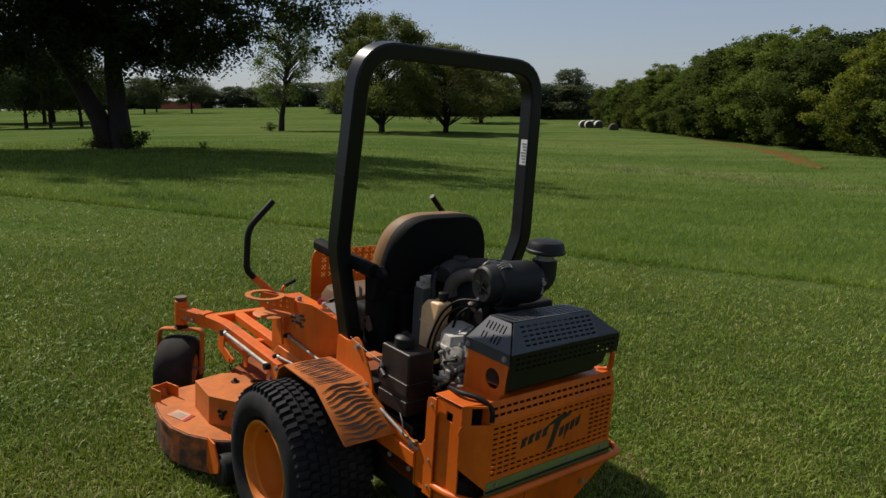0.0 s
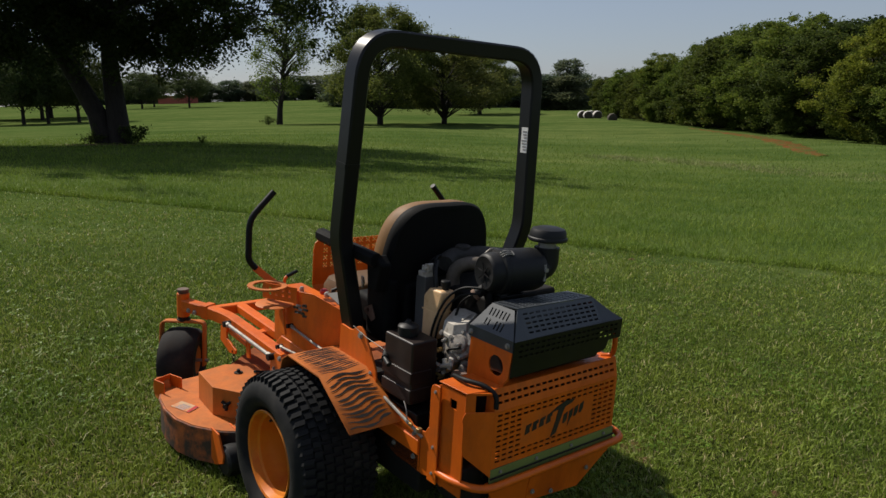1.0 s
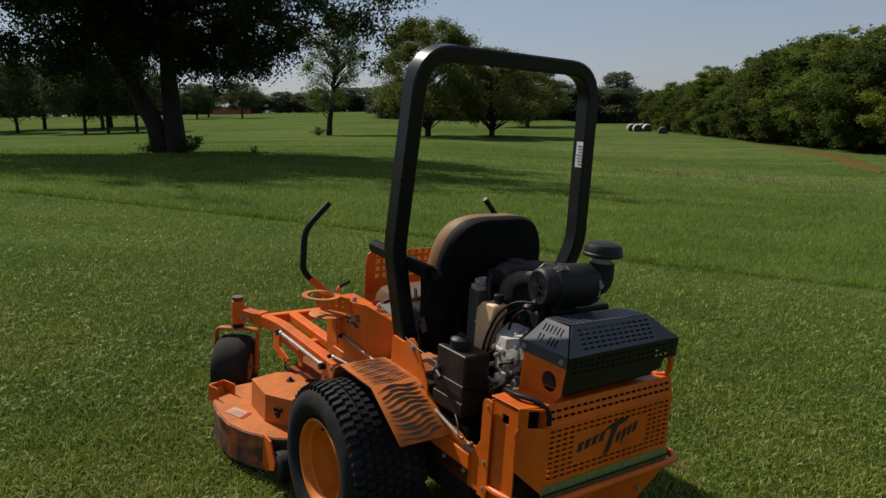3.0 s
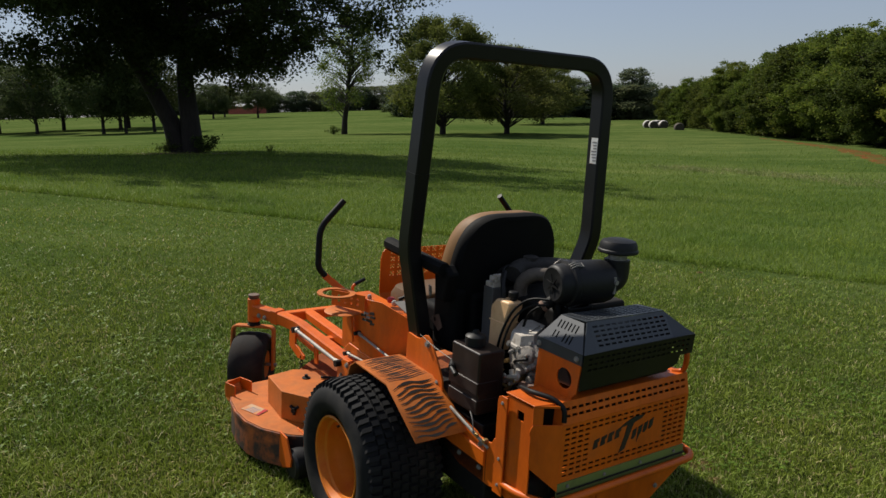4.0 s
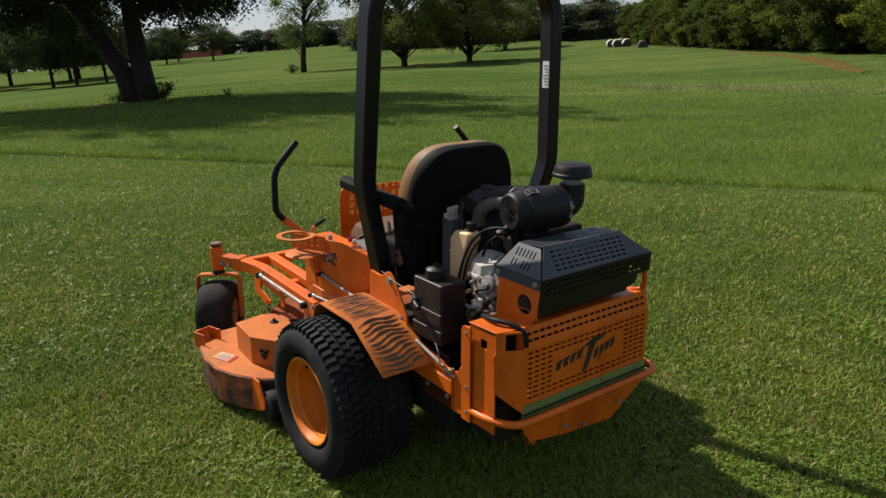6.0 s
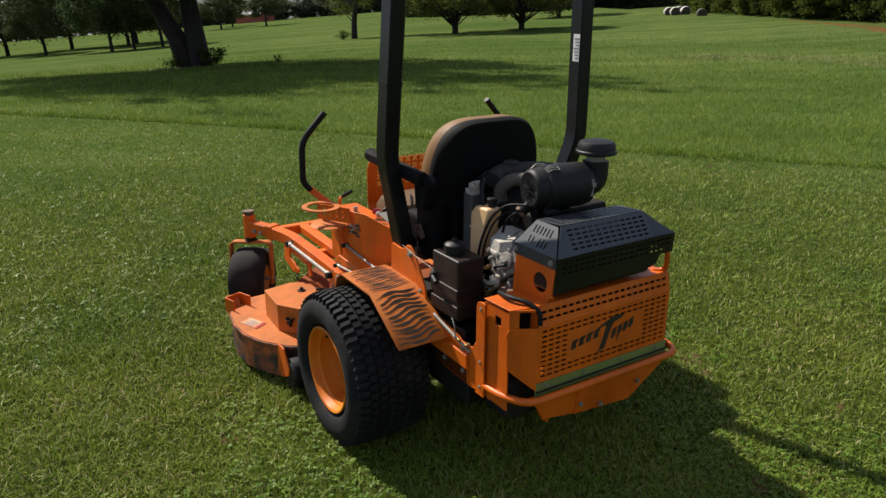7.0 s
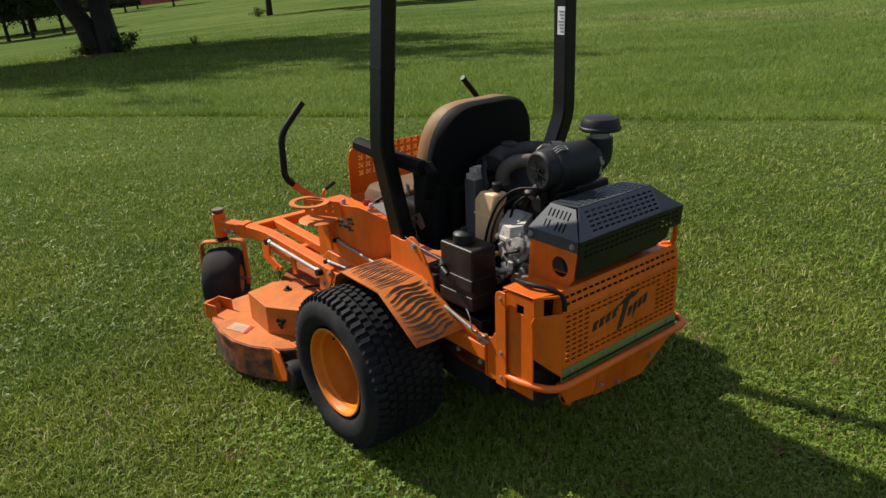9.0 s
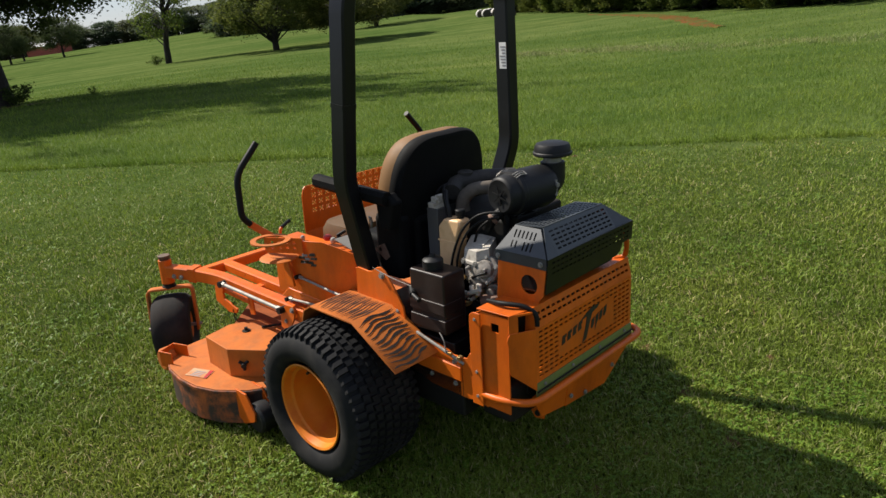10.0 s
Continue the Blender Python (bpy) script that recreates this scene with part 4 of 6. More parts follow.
def rear_wheel(x, side):
    w = empty("rear_wheel", mower, pose(x, 0.180, 0.247))
    o = side  # towards the outer face
    bm = bm_new()
    half = [(0.178, 0.126), (0.184, 0.142), (0.196, 0.155), (0.216, 0.164), (0.240, 0.167), (0.262, 0.162), (0.279, 0.151), (0.290, 0.135), (0.2955, 0.11), (0.298, 0.05)]
    prof = half + [(r, -h) for r, h in reversed(half)] + [(0.165, -0.11), (0.165, 0.11)]
    lathe(bm, prof, (0, 0, 0), (1, 0, 0), 64, closed=True)
    part("tyre", bm, RUBBER, w, "black turf tyre with blocky tread", smooth=True)
    bm = bm_new()
    rp = [(0.178, 0.140), (0.181, 0.146), (0.177, 0.150), (0.169, 0.146), (0.165, 0.134), (0.161, 0.118), (0.150, 0.112), (0.148, 0.098), (0.146, 0.070), (0.139, 0.058), (0.137, 0.0),
          (0.130, -0.024), (0.112, -0.030), (0.07, -0.024), (0.05, -0.015), (0, -0.015)]
    rp = [(r * 0.965, h) for r, h in rp]
    lathe(bm, [(r, o * h) for r, h in rp], (0, 0, 0), (1, 0, 0), 56)
    part("rim", bm, RIM_PAINT, w, "orange-yellow painted steel rim", smooth=True)
    bm = bm_new()
    cyl(bm, (o * -0.02, 0, 0), (o * 0.03, 0, 0), 0.033, seg=24)
    part("hub", bm, DARK_STEEL, w, bevel=0.003)
    for k in range(5):
        a = 2 * math.pi * k / 5
        bolt(w, (o * -0.024, 0.075 * math.cos(a), 0.075 * math.sin(a)), (o, 0, 0), 1.2)
    cyl(bm := bm_new(), (o * 0.118, -0.02, 0.158), (o * 0.15, -0.02, 0.150), 0.005, seg=8)
    part("valve_stem", bm, HOSE, w)
    turns = 56
    joined = bm_new()
    for j, me in enumerate(TREAD):
        for k in range(turns):
            m = Matrix.Rotation(2 * math.pi * (k + 0.5 * (j % 2)) / turns, 4, "X")
            if side < 0 and j < 5:
                ob = new("tread_block", me)
                ob.parent = w
                ob.matrix_basis = m
            else:
                vs = [joined.verts.new(m @ v.co) for v in me.vertices]
                for p in me.polygons:
                    joined.faces.new([vs[i] for i in p.vertices])
    tagged(part("tread", joined, RUBBER, w), kind="stuff")
    return w


rear_wheel(-0.605, -1)
rear_wheel(0.605, 1)


CAP_BROWN = worn("rusty_cap", (0.12, 0.07, 0.04), (0.05, 0.03, 0.02), 0.6)
# casters
def caster(s):
    """A caster, swivelled on its pivot; built about the pivot's foot."""
    c = empty("caster", mower, pose(s * 0.557, 1.638, 0, 0, 0, -35 if s < 0 else -12))
    x, y = 0.0, -0.03
    bm = bm_new()
    lathe(bm, [(0.075, 0.072), (0.09, 0.090), (0.12, 0.098), (0.15, 0.094), (0.170, 0.072), (0.177, 0.03), (0.177, -0.03), (0.170, -0.072), (0.15, -0.094), (0.12, -0.098), (0.09, -0.090), (0.075, -0.072)],
          (x, y, 0.128), (1, 0, 0), 44, closed=True)
    part("tyre", bm, RUBBER_DUSTY, c, "smooth worn dusty black caster tyre", smooth=True)
    bm = bm_new()
    lathe(bm, [(0, 0.06), (0.05, 0.065), (0.078, 0.076), (0.078, -0.076), (0.05, -0.065), (0, -0.06)], (x, y, 0.128), (1, 0, 0), 24)
    part("rim", bm, ORANGE_DUSTY, c, smooth=True)
    bm = bm_new()
    line = [(-0.115, y, 0.10), (-0.112, -0.005, 0.338), (0.112, -0.005, 0.338), (0.115, y, 0.10)]
    sweep(bm, fillet(line, 0.028, 4), rect(0.058, 0.012, 0.003), up=(1, 0, 0))
    part("fork", bm, ORANGE_DUSTY, c, smooth=True)
    bm = bm_new()
    cyl(bm, (-0.135, y, 0.128), (0.135, y, 0.128), 0.009, seg=12)
    part("axle", bm, STEEL, c)
    bm = bm_new()
    cyl(bm, (0, 0, 0.340), (0, 0, 0.352), 0.035, seg=24)
    cyl(bm, (0, 0, 0.352), (0, 0, 0.366), 0.030, seg=24)
    part("bearing", bm, DARK_STEEL, c, bevel=0.003)
    bm = bm_new()
    cyl(bm, (0, 0, 0.366), (0, 0, 0.494), 0.033, seg=24)
    part("pivot_tube", bm, ORANGE, c, bevel=0.003)
    bm = bm_new()
    cyl(bm, (0, 0, 0.494), (0, 0, 0.503), 0.028, seg=24)
    cyl(bm, (0, 0, 0.503), (0, 0, 0.518), 0.031, seg=24)
    part("cap", bm, CAP_BROWN, c, "rusty brown grease cap", bevel=0.004)
    return c


for s in (-1, 1):
    caster(s)

# main frame
for s in (-1, 1):
    bm = bm_new()
    line = [(s * 0.555, 1.622, 0.433), (s * 0.482, 1.45, 0.430), (s * 0.444, 1.28, 0.428), (s * 0.450, 0.86, 0.424), (s * 0.455, 0.50, 0.420), (s * 0.395, 0.30, 0.41), (s * 0.395, -0.30, 0.40)]
    sweep(bm, fillet(line, 0.07, 4), rect(0.064, 0.054, 0.006), up=(s * 0.92, 0.38, 0))
    part("frame_rail", bm, ORANGE, mower, smooth=True)
    bm = bm_new()
    sweep(bm, [(s * 0.496, 1.484, 0.431), (s * 0.480, 1.447, 0.430)], rect(0.076, 0.066, 0.004), up=(s * 0.92, 0.38, 0))
    collar = part("rail_collar", bm, ORANGE, mower)
    bolt(collar, (s * 0.558, 1.556, 0.418), (s * 0.92, -0.38, 0), 1.0)
    bolt(collar, (s * 0.541, 1.514, 0.416), (s * 0.92, -0.38, 0), 1.0)
    # inner arm that carries the floor
    bm = bm_new()
    sweep(bm, [(s * 0.325, 1.42, 0.436), (s * 0.345, 0.60, 0.430)], rect(0.045, 0.055, 0.005), up=(1, 0, 0))
    part("floor_arm", bm, ORANGE, mower, smooth=True)
    # frame side behind the wheel
    bm = bm_new()
    prism(bm, [(0.50, 0.30), (0.50, 0.49), (-0.10, 0.50), (-0.235, 0.475), (-0.255, 0.462), (-0.300, 0.462), (-0.325, 0.468), (-0.338, 0.49), (-0.36, 0.49), (-0.37, 0.315), (-0.32, 0.305), (-0.15, 0.308), (-0.05, 0.335)], "x", s * 0.402, s * 0.410)
    side = part("frame_side", bm, ORANGE, mower, bevel=0.002)
    for y, z in ((-0.265, 0.437), (-0.265, 0.350), (-0.15, 0.455), (-0.145, 0.352), (0.02, 0.44)):
        bolt(side, (s * 0.410, y, z), (s, 0, 0), 0.8)
    bm = bm_new()
    box(bm, (s * 0.4096, -0.301, 0.31), (s * 0.4108, -0.2995, 0.46))
    part("seam", bm, DARK_STEEL, side)
bm = bm_new()
sweep(bm, [(-0.46, 1.435, 0.434), (0.46, 1.435, 0.434)], rect(0.05, 0.05, 0.005), up=(0, 0, 1))
part("front_cross_beam", bm, ORANGE, mower, smooth=True)
bm = bm_new()
sweep(bm, [(-0.40, 1.05, 0.40), (0.40, 1.05, 0.40)], rect(0.05, 0.05, 0.006), up=(0, 0, 1))
part("mid_cross_beam", bm, ORANGE, mower, smooth=True)
bm = bm_new()
box(bm, (-0.41, -0.30, 0.22), (0.41, 0.50, 0.40))
part("belly_pan", bm, DARK_STEEL, mower, "dark greasy underside of the chassis", bevel=0.01)
bm = bm_new()
cyl(bm, (-0.46, 0.155, 0.255), (0.46, 0.155, 0.255), 0.06, seg=20)
part("axle", bm, DARK_STEEL, mower, smooth=True)

# fenders with their striped grip
FENDER = [(0.272, 0.596), (0.028, 0.592), (-0.187, 0.459)]


def fender(s):
    x0, x1 = s * 0.412, s * 0.630
    bm = bm_new()
    prism(bm, [(0.272, 0.596), (0.028, 0.592), (-0.187, 0.459), (-0.190, 0.453), (0.026, 0.585), (0.272, 0.589)], "x", x0, x1)
    prism(bm, [(0.2725, 0.596), (0.320, 0.566), (0.345, 0.50), (0.339, 0.498), (0.315, 0.561), (0.2725, 0.589)], "x", x0, x1)
    f = part("fender", bm, ORANGE_DUSTY, mower, "orange steel fender with dark zebra-striped grip", bevel=0.0015)
    bm = bm_new()
    prism(bm, [(0.272, 0.588), (0.028, 0.584), (-0.15, 0.475), (-0.10, 0.44), (0.27, 0.44)], "x", s * 0.4115, s * 0.4175)
    part("fender_side", bm, ORANGE, f)
    return f


def stripe(f, s, seg, d, c0, c1, thick, rnd):
    """One wavy, pointed stripe across a fender, d along its length."""
    (ya, za), (yb, zb) = FENDER[seg], FENDER[seg + 1]
    run = Vector((0, yb - ya, zb - za))
    up = Vector((0, -(zb - za), yb - ya)).normalized()
    if up.z < 0:
        up = -up
    bm = bm_new()
    n, ph = 22, d * 5.0 + rnd.uniform(-0.35, 0.35)
    lo, hi = [], []
    for i in range(n + 1):
        f_ = i / n
        x = c0 + (c1 - c0) * f_
        wv = (0.0046 + 0.0034 * seg) * math.sin(ph + (x - 0.44) * 38) + 0.0008 * math.sin(ph * 3 + (x - 0.44) * 110) + 0.10 * (x - 0.53)
        w = thick * (math.sin(math.pi * min(1, max(0.0, f_ * 0.98 + 0.01))) ** 0.62) * (0.9 + 0.22 * math.sin(ph * 2 + x * 80))
        mid = Vector((s * x, ya, za)) + run * d + run.normalized() * wv + up * 0.0015
        lo.append(bm.verts.new(mid - run.normalized() * w))
        hi.append(bm.verts.new(mid + run.normalized() * w))
    for i in range(n):
        bm.faces.new((lo[i], lo[i + 1], hi[i + 1], hi[i]))
    part("stripe", bm, DECAL_DARK, f)


for s in (-1, 1):
    f = fender(s)
    rnd = random.Random(17)
    for seg, rows, th in ((0, 16, 0.0036), (1, 11, 0.0060)):
        for i in range(rows):
            d = 0.03 + (i + 0.5) / rows * 0.94
            cut = 0.53 + 0.05 * math.sin(i * 2.4)
            a, b = 0.434 + rnd.uniform(0, 0.008), 0.620 - rnd.uniform(0, 0.010)
            if i % 3 == 1:
                stripe(f, s, seg, d - 0.006, a, cut + 0.012, th, rnd)
                stripe(f, s, seg, d + 0.012, cut - 0.006, b, th * 0.9, rnd)
            else:
                stripe(f, s, seg, d, a, b, th, rnd)

# rear box: uprights, sides, grille, olive hinge strip, bumper bar, skirt
for s in (-1, 1):
    xo = 0.4125 if s < 0 else 0.330
    bm = bm_new()
    prism(bm, [(-0.395, 0.30), (-0.346, 0.30), (-0.346, 0.632), (-0.352, 0.648), (-0.366, 0.655), (-0.395, 0.655)], "x", s * (xo - 0.006), s * xo)
    prism(bm, [(s * (xo - 0.062), -0.352), (s * (xo - 0.006), -0.342), (s * (xo - 0.006), -0.349), (s * (xo - 0.062), -0.359)], "z", 0.33, 0.640)
    up = part("upright", bm, ORANGE, mower, bevel=0.002)
    for y, z in ((-0.372, 0.630), (-0.372, 0.43), (-0.372, 0.335)):
        bolt(up, (s * xo, y, z), (s, 0, 0), 0.5)
bm = bm_new()
perforated(bm, (-0.392, -0.385, 0.300), (0, -1, 0), (0, 0, 1), 0.120, 0.360, [(0.046, 0.080, 0.296, 0.328)], 0.005)
part("side_sheet", bm, ORANGE, mower)
bm = bm_new()
perforated(bm, (0.318, -0.520, 0.300), (0, 1, 0), (0, 0, 1), 0.135, 0.360, [], 0.005)
part("side_sheet", bm, ORANGE, mower)
bm = bm_new()
plate(bm, [(-0.404, -0.508, 0.596), (-0.408, -0.506, 0.58), (-0.404, -0.508, 0.565), (-0.404, -0.508, 0.480), (-0.398, -0.511, 0.455), (-0.314, -0.556, 0.375), (-0.314, -0.556, 0.608), (-0.398, -0.511, 0.608)], 0.005)
part("corner_plate", bm, ORANGE, mower, bevel=0.0015)
bm = bm_new()
plate(bm, [(-0.398, -0.507, 0.664), (-0.398, -0.507, 0.606), (-0.369, -0.5235, 0.606), (-0.369, -0.5235, 0.664)], 0.005)
plate(bm, [(-0.398, -0.507, 0.672), (-0.398, -0.507, 0.6645), (-0.314, -0.552, 0.6645), (-0.314, -0.552, 0.672)], 0.005)
part("corner_rim", bm, ORANGE, mower)
bm = bm_new()
plate(bm, [(-0.400, -0.372, 0.663), (-0.400, -0.515, 0.668), (-0.312, -0.540, 0.672), (0.312, -0.540, 0.672), (0.326, -0.372, 0.663)], 0.005)
part("top_sheet", bm, ORANGE, mower, bevel=0.0015)
bm = bm_new()
W, H0, H1 = 0.624, 0.402, 0.602
holes = slot_grid(0.012, W - 0.012, 0.012, H1 - H0 - 0.006, 20, 10, 0.72, 0.46, skip=(0.135, 0.485, 0.050, 0.160))
perforated(bm, (-0.312, -0.552, H0), (1, 0, 0), (0, 0, 1), W, H1 - H0, holes, 0.004)
holes = slot_grid(0.012, W - 0.012, 0.016, 0.062, 20, 2, 0.74, 0.40)
perforated(bm, (-0.312, -0.552, H1), (1, 0, 0), (0, 0.016, 0.072), W, 0.0735, holes, 0.004)
grille = part("rear_grille", bm, ORANGE, mower, "orange perforated steel rear grille with dark emblem")
for x in (-0.312, 0.308):
    bm = bm_new()
    prism(bm, [(-0.552, H0), (-0.552, H1), (-0.537, 0.672), (-0.515, 0.672), (-0.50, 0.42)], "x", x, x + 0.004)
    part("grille_flange", bm, ORANGE, grille)
# black box added inside so the grille's slots look dark
bm = bm_new()
box(bm, (-0.30, -0.505, 0.33), (0.30, -0.42, 0.655))
part("slot_backing", bm, BLACK_PLASTIC, grille, "black backing box seen through the slots", bevel=0.01)
# emblem: slanting blocks and a long sweep, as plain shapes
YF = -0.5575
for i in range(4):
    bm = bm_new()
    x, z = -0.166 + i * 0.034, 0.503 + i * 0.005
    prism(bm, [(x, z - 0.015), (x + 0.006, z + 0.017), (x + 0.031, z + 0.022), (x + 0.030, z + 0.010), (x + 0.022, z + 0.007), (x + 0.024, z - 0.010), (x + 0.014, z - 0.013)], "y", YF, YF + 0.0012)
    part("emblem_block", bm, LOGO_DARK, grille)
bm = bm_new()
prism(bm, [(-0.036, 0.446), (-0.008, 0.456), (0.020, 0.525), (0.030, 0.545), (0.066, 0.555), (0.082, 0.566), (0.030, 0.568), (-0.010, 0.556), (-0.052, 0.536), (-0.004, 0.543), (-0.014, 0.505)], "y", YF, YF + 0.0012)
part("emblem_sweep", bm, LOGO_DARK, grille)
for i in range(4):
    bm = bm_new()
    x, z = 0.022 + i * 0.028, 0.500 + i * 0.007
    prism(bm, [(x, z - (0.040 if i == 1 else 0.016)), (x + 0.005, z + 0.016), (x + 0.025, z + 0.024), (x + 0.022, z - 0.004), (x + 0.011, z - 0.016)], "y", YF, YF + 0.0012)
    part("emblem_block", bm, LOGO_DARK, grille)
bm = bm_new()
plate(bm, [(-0.318, -0.556, 0.352), (0.318, -0.556, 0.352), (0.318, -0.553, 0.400), (-0.318, -0.553, 0.400)], 0.004)
hinge_strip = part("hinge_strip", bm, OLIVE, mower, "olive green strip with a hinge along the grille's foot", bevel=0.001)
bm = bm_new()
tube(bm, [(-0.318, -0.564, 0.372), (0.318, -0.564, 0.372)], 0.0030, seg=8)
part("hinge_pin", bm, DARK_STEEL, hinge_strip, smooth=True)
for x in (-0.27, -0.10, 0.08, 0.26):
    bolt(hinge_strip, (x, -0.560, 0.386), (0, -1, 0), 0.55)
bm = bm_new()
tube(bm, [(-0.402, -0.39, 0.345), (-0.402, -0.46, 0.345), (-0.365, -0.582, 0.352), (0.365, -0.582, 0.352), (0.402, -0.46, 0.345), (0.402, -0.39, 0.345)], 0.0135, 0.075, 12)
part("bumper_bar", bm, ORANGE, mower, "orange tubular rear bumper bar", smooth=True)
bm = bm_new()
plate(bm, [(-0.322, -0.538, 0.346), (-0.250, -0.522, 0.232), (-0.105, -0.520, 0.208), (-0.105, -0.540, 0.340), (-0.28, -0.540, 0.350)], 0.006)
part("skirt_plate", bm, ORANGE, mower, bevel=0.0015)
bm = bm_new()
plate(bm, [(-0.102, -0.540, 0.342), (-0.102, -0.520, 0.203), (0.175, -0.520, 0.180), (0.365, -0.530, 0.315), (0.345, -0.540, 0.342)], 0.006)
skirt = part("skirt_plate", bm, ORANGE, mower, bevel=0.0015)
for x, y, z in ((-0.085, -0.536, 0.245), (0.20, -0.538, 0.255), (0.02, -0.53, 0.212)):
    bolt(skirt, (x, y - 0.004, z), (0, -1, 0), 0.75)
bm = bm_new()
prism(bm, [(-0.345, 0.42), (-0.36, 0.30), (-0.40, 0.290), (-0.425, 0.325), (-0.43, 0.42)], "x", -0.393, -0.387)
part("lower_gusset", bm, ORANGE, mower, bevel=0.0015)
hitch = empty("hitch", mower)
for x in (-0.205, -0.130):
    bm = bm_new()
    prism(bm, [(-0.512, 0.235), (-0.505, 0.192), (-0.465, 0.185), (-0.42, 0.25)], "x", x - 0.003, x + 0.003)
    part("hitch_plate", bm, ORANGE, hitch, bevel=0.0015)
bm = bm_new()
cyl(bm, (-0.215, -0.48, 0.21), (-0.120, -0.48, 0.21), 0.012, seg=12)
part("hitch_pin", bm, DARK_STEEL, hitch)
bm = bm_new()
box(bm, (-0.385, -0.50, 0.25), (0.385, -0.36, 0.40))
part("transaxle_case", bm, DARK_STEEL, mower, "dark greasy hydraulic drive case", bevel=0.02)

# engine guard: orange end plate with a round hole, black perforated hood
bm = bm_new()
cy, cz, cr = -0.492, 0.735, 0.035
outer = [(-0.362, 0.812), (-0.565, 0.812), (-0.552, 0.706), (-0.525, 0.672), (-0.350, 0.640)]


def holed(bm, outer, cy, cz, cr, x0, x1, n=28):
    """A plate across x with one round hole."""
    def cast(a):
        d = Vector((math.cos(a), math.sin(a)))
        best = None
        for (ay, az), (by, bz) in zip(outer, outer[1:] + outer[:1]):
            ey, ez = by - ay, bz - az
            den = d.x * ez - d.y * ey
            if abs(den) < 1e-9:
                continue
            t = ((ay - cy) * ez - (az - cz) * ey) / den
            k = ((ay - cy) * d.y - (az - cz) * d.x) / den
            if t > 0 and -1e-6 <= k <= 1 + 1e-6 and (best is None or t < best):
                best = t
        return cy + d.x * best, cz + d.y * best
    angles = sorted([2 * math.pi * i / n for i in range(n)] + [math.atan2(z - cz, y - cy) % (2 * math.pi) for y, z in outer])
    rows = []
    for a in angles:
        oy, oz = cast(a)
        iy, iz = cy + cr * math.cos(a), cz + cr * math.sin(a)
        rows.append([bm.verts.new(p) for p in ((x0, oy, oz), (x0, iy, iz), (x1, iy, iz), (x1, oy, oz))])
    for q, s in zip(rows, rows[1:] + rows[:1]):
        for i in range(4):
            j = (i + 1) % 4
            bm.faces.new((q[i], q[j], s[j], s[i]))


holed(bm, outer, cy, cz, cr, -0.262, -0.257)
part("end_plate", bm, ORANGE, mower, "orange engine end plate with a round hole")

HOOD = empty("engine_hood", mower)
tagged(HOOD, "black perforated steel engine hood")
# the left end, sloping
A, B, C, D = Vector((-0.262, -0.352, 0.836)), Vector((-0.262, -0.568, 0.836)), Vector((-0.205, -0.508, 0.926)), Vector((-0.205, -0.397, 0.917))


def end_cap(a, b, c, d, flip):
    bm = bm_new()
    u, ln = (b - a).normalized(), (b - a).length
    up = (d - a) - u * (d - a).dot(u)
    hgt = up.length
    up.normalize()
    i0, i1 = (d - a).dot(u), (c - a).dot(u)
    hs = []
    if not flip:
        hs = [(0.040 + k * 0.0165, 0.0465 + k * 0.0165, 0.056, 0.084) for k in range(9) if 0.040 + k * 0.0165 < i1 - 0.006 and 0.04 + k * 0.0165 > i0 - 0.01]
        hs += [(0.040 + k * 0.0165, 0.0465 + k * 0.0165, 0.020, 0.045) for k in (0, 1, 2)] + [(0.040 + k * 0.0165, 0.0465 + k * 0.0165, 0.014, 0.045) for k in (4, 5, 6, 7, 8)]
    core0, core1 = i0 + 0.002, i1 - 0.002
    # the middle field as a sheet, then the two sloping side pieces
    perforated(bm, a + u * core0, u, up, core1 - core0, hgt, [(h[0] - core0, h[1] - core0, h[2], h[3]) for h in hs if h[0] > core0 + 0.002 and h[1] < core1 - 0.002], 0.003 if not flip else -0.003)
    t = 0.003
    plate(bm, [a, a + u * core0, a + u * core0 + up * hgt], t)
    plate(bm, [a + u * core1, b, a + u * core1 + up * hgt], t)
    return bm


part("hood_end", end_cap(A, B, C, D, False), HOOD_BLACK, HOOD)
bm = bm_new()
box(bm, (-0.2655, -0.568, 0.800), (-0.2615, -0.352, 0.840))
lip = part("hood_lip", bm, HOOD_BLACK, HOOD, bevel=0.001)
bolt(lip, (-0.2655, -0.365, 0.818), (-1, 0, 0), 0.8)
bolt(lip, (-0.2655, -0.545, 0.818), (-1, 0, 0), 0.8)
xr0, xr1 = -0.203, 0.190
# slanted rear face, trapezoid: sheet plus its two pointed ends
bm = bm_new()
lo, hi = Vector((0, -0.570, 0.836)), Vector((0, -0.512, 0.922))
run = hi - lo
hs = slot_grid(0.012, xr1 - xr0 - 0.008, 0.014, run.length - 0.010, 12, 5, 0.70, 0.42)
perforated(bm, (xr0, lo.y, lo.z), (1, 0.035, -0.028), run, xr1 - xr0, run.length, hs, 0.003)
plate(bm, [(-0.262, lo.y, lo.z), (xr0, lo.y, lo.z), (xr0, hi.y, hi.z)], 0.003)
plate(bm, [(xr1, lo.y + 0.0138, lo.z - 0.0110), (0.285, lo.y, lo.z - 0.006), (xr1, hi.y + 0.0138, hi.z - 0.0110)], 0.003)
part("hood_slope", bm, HOOD_BLACK, HOOD)
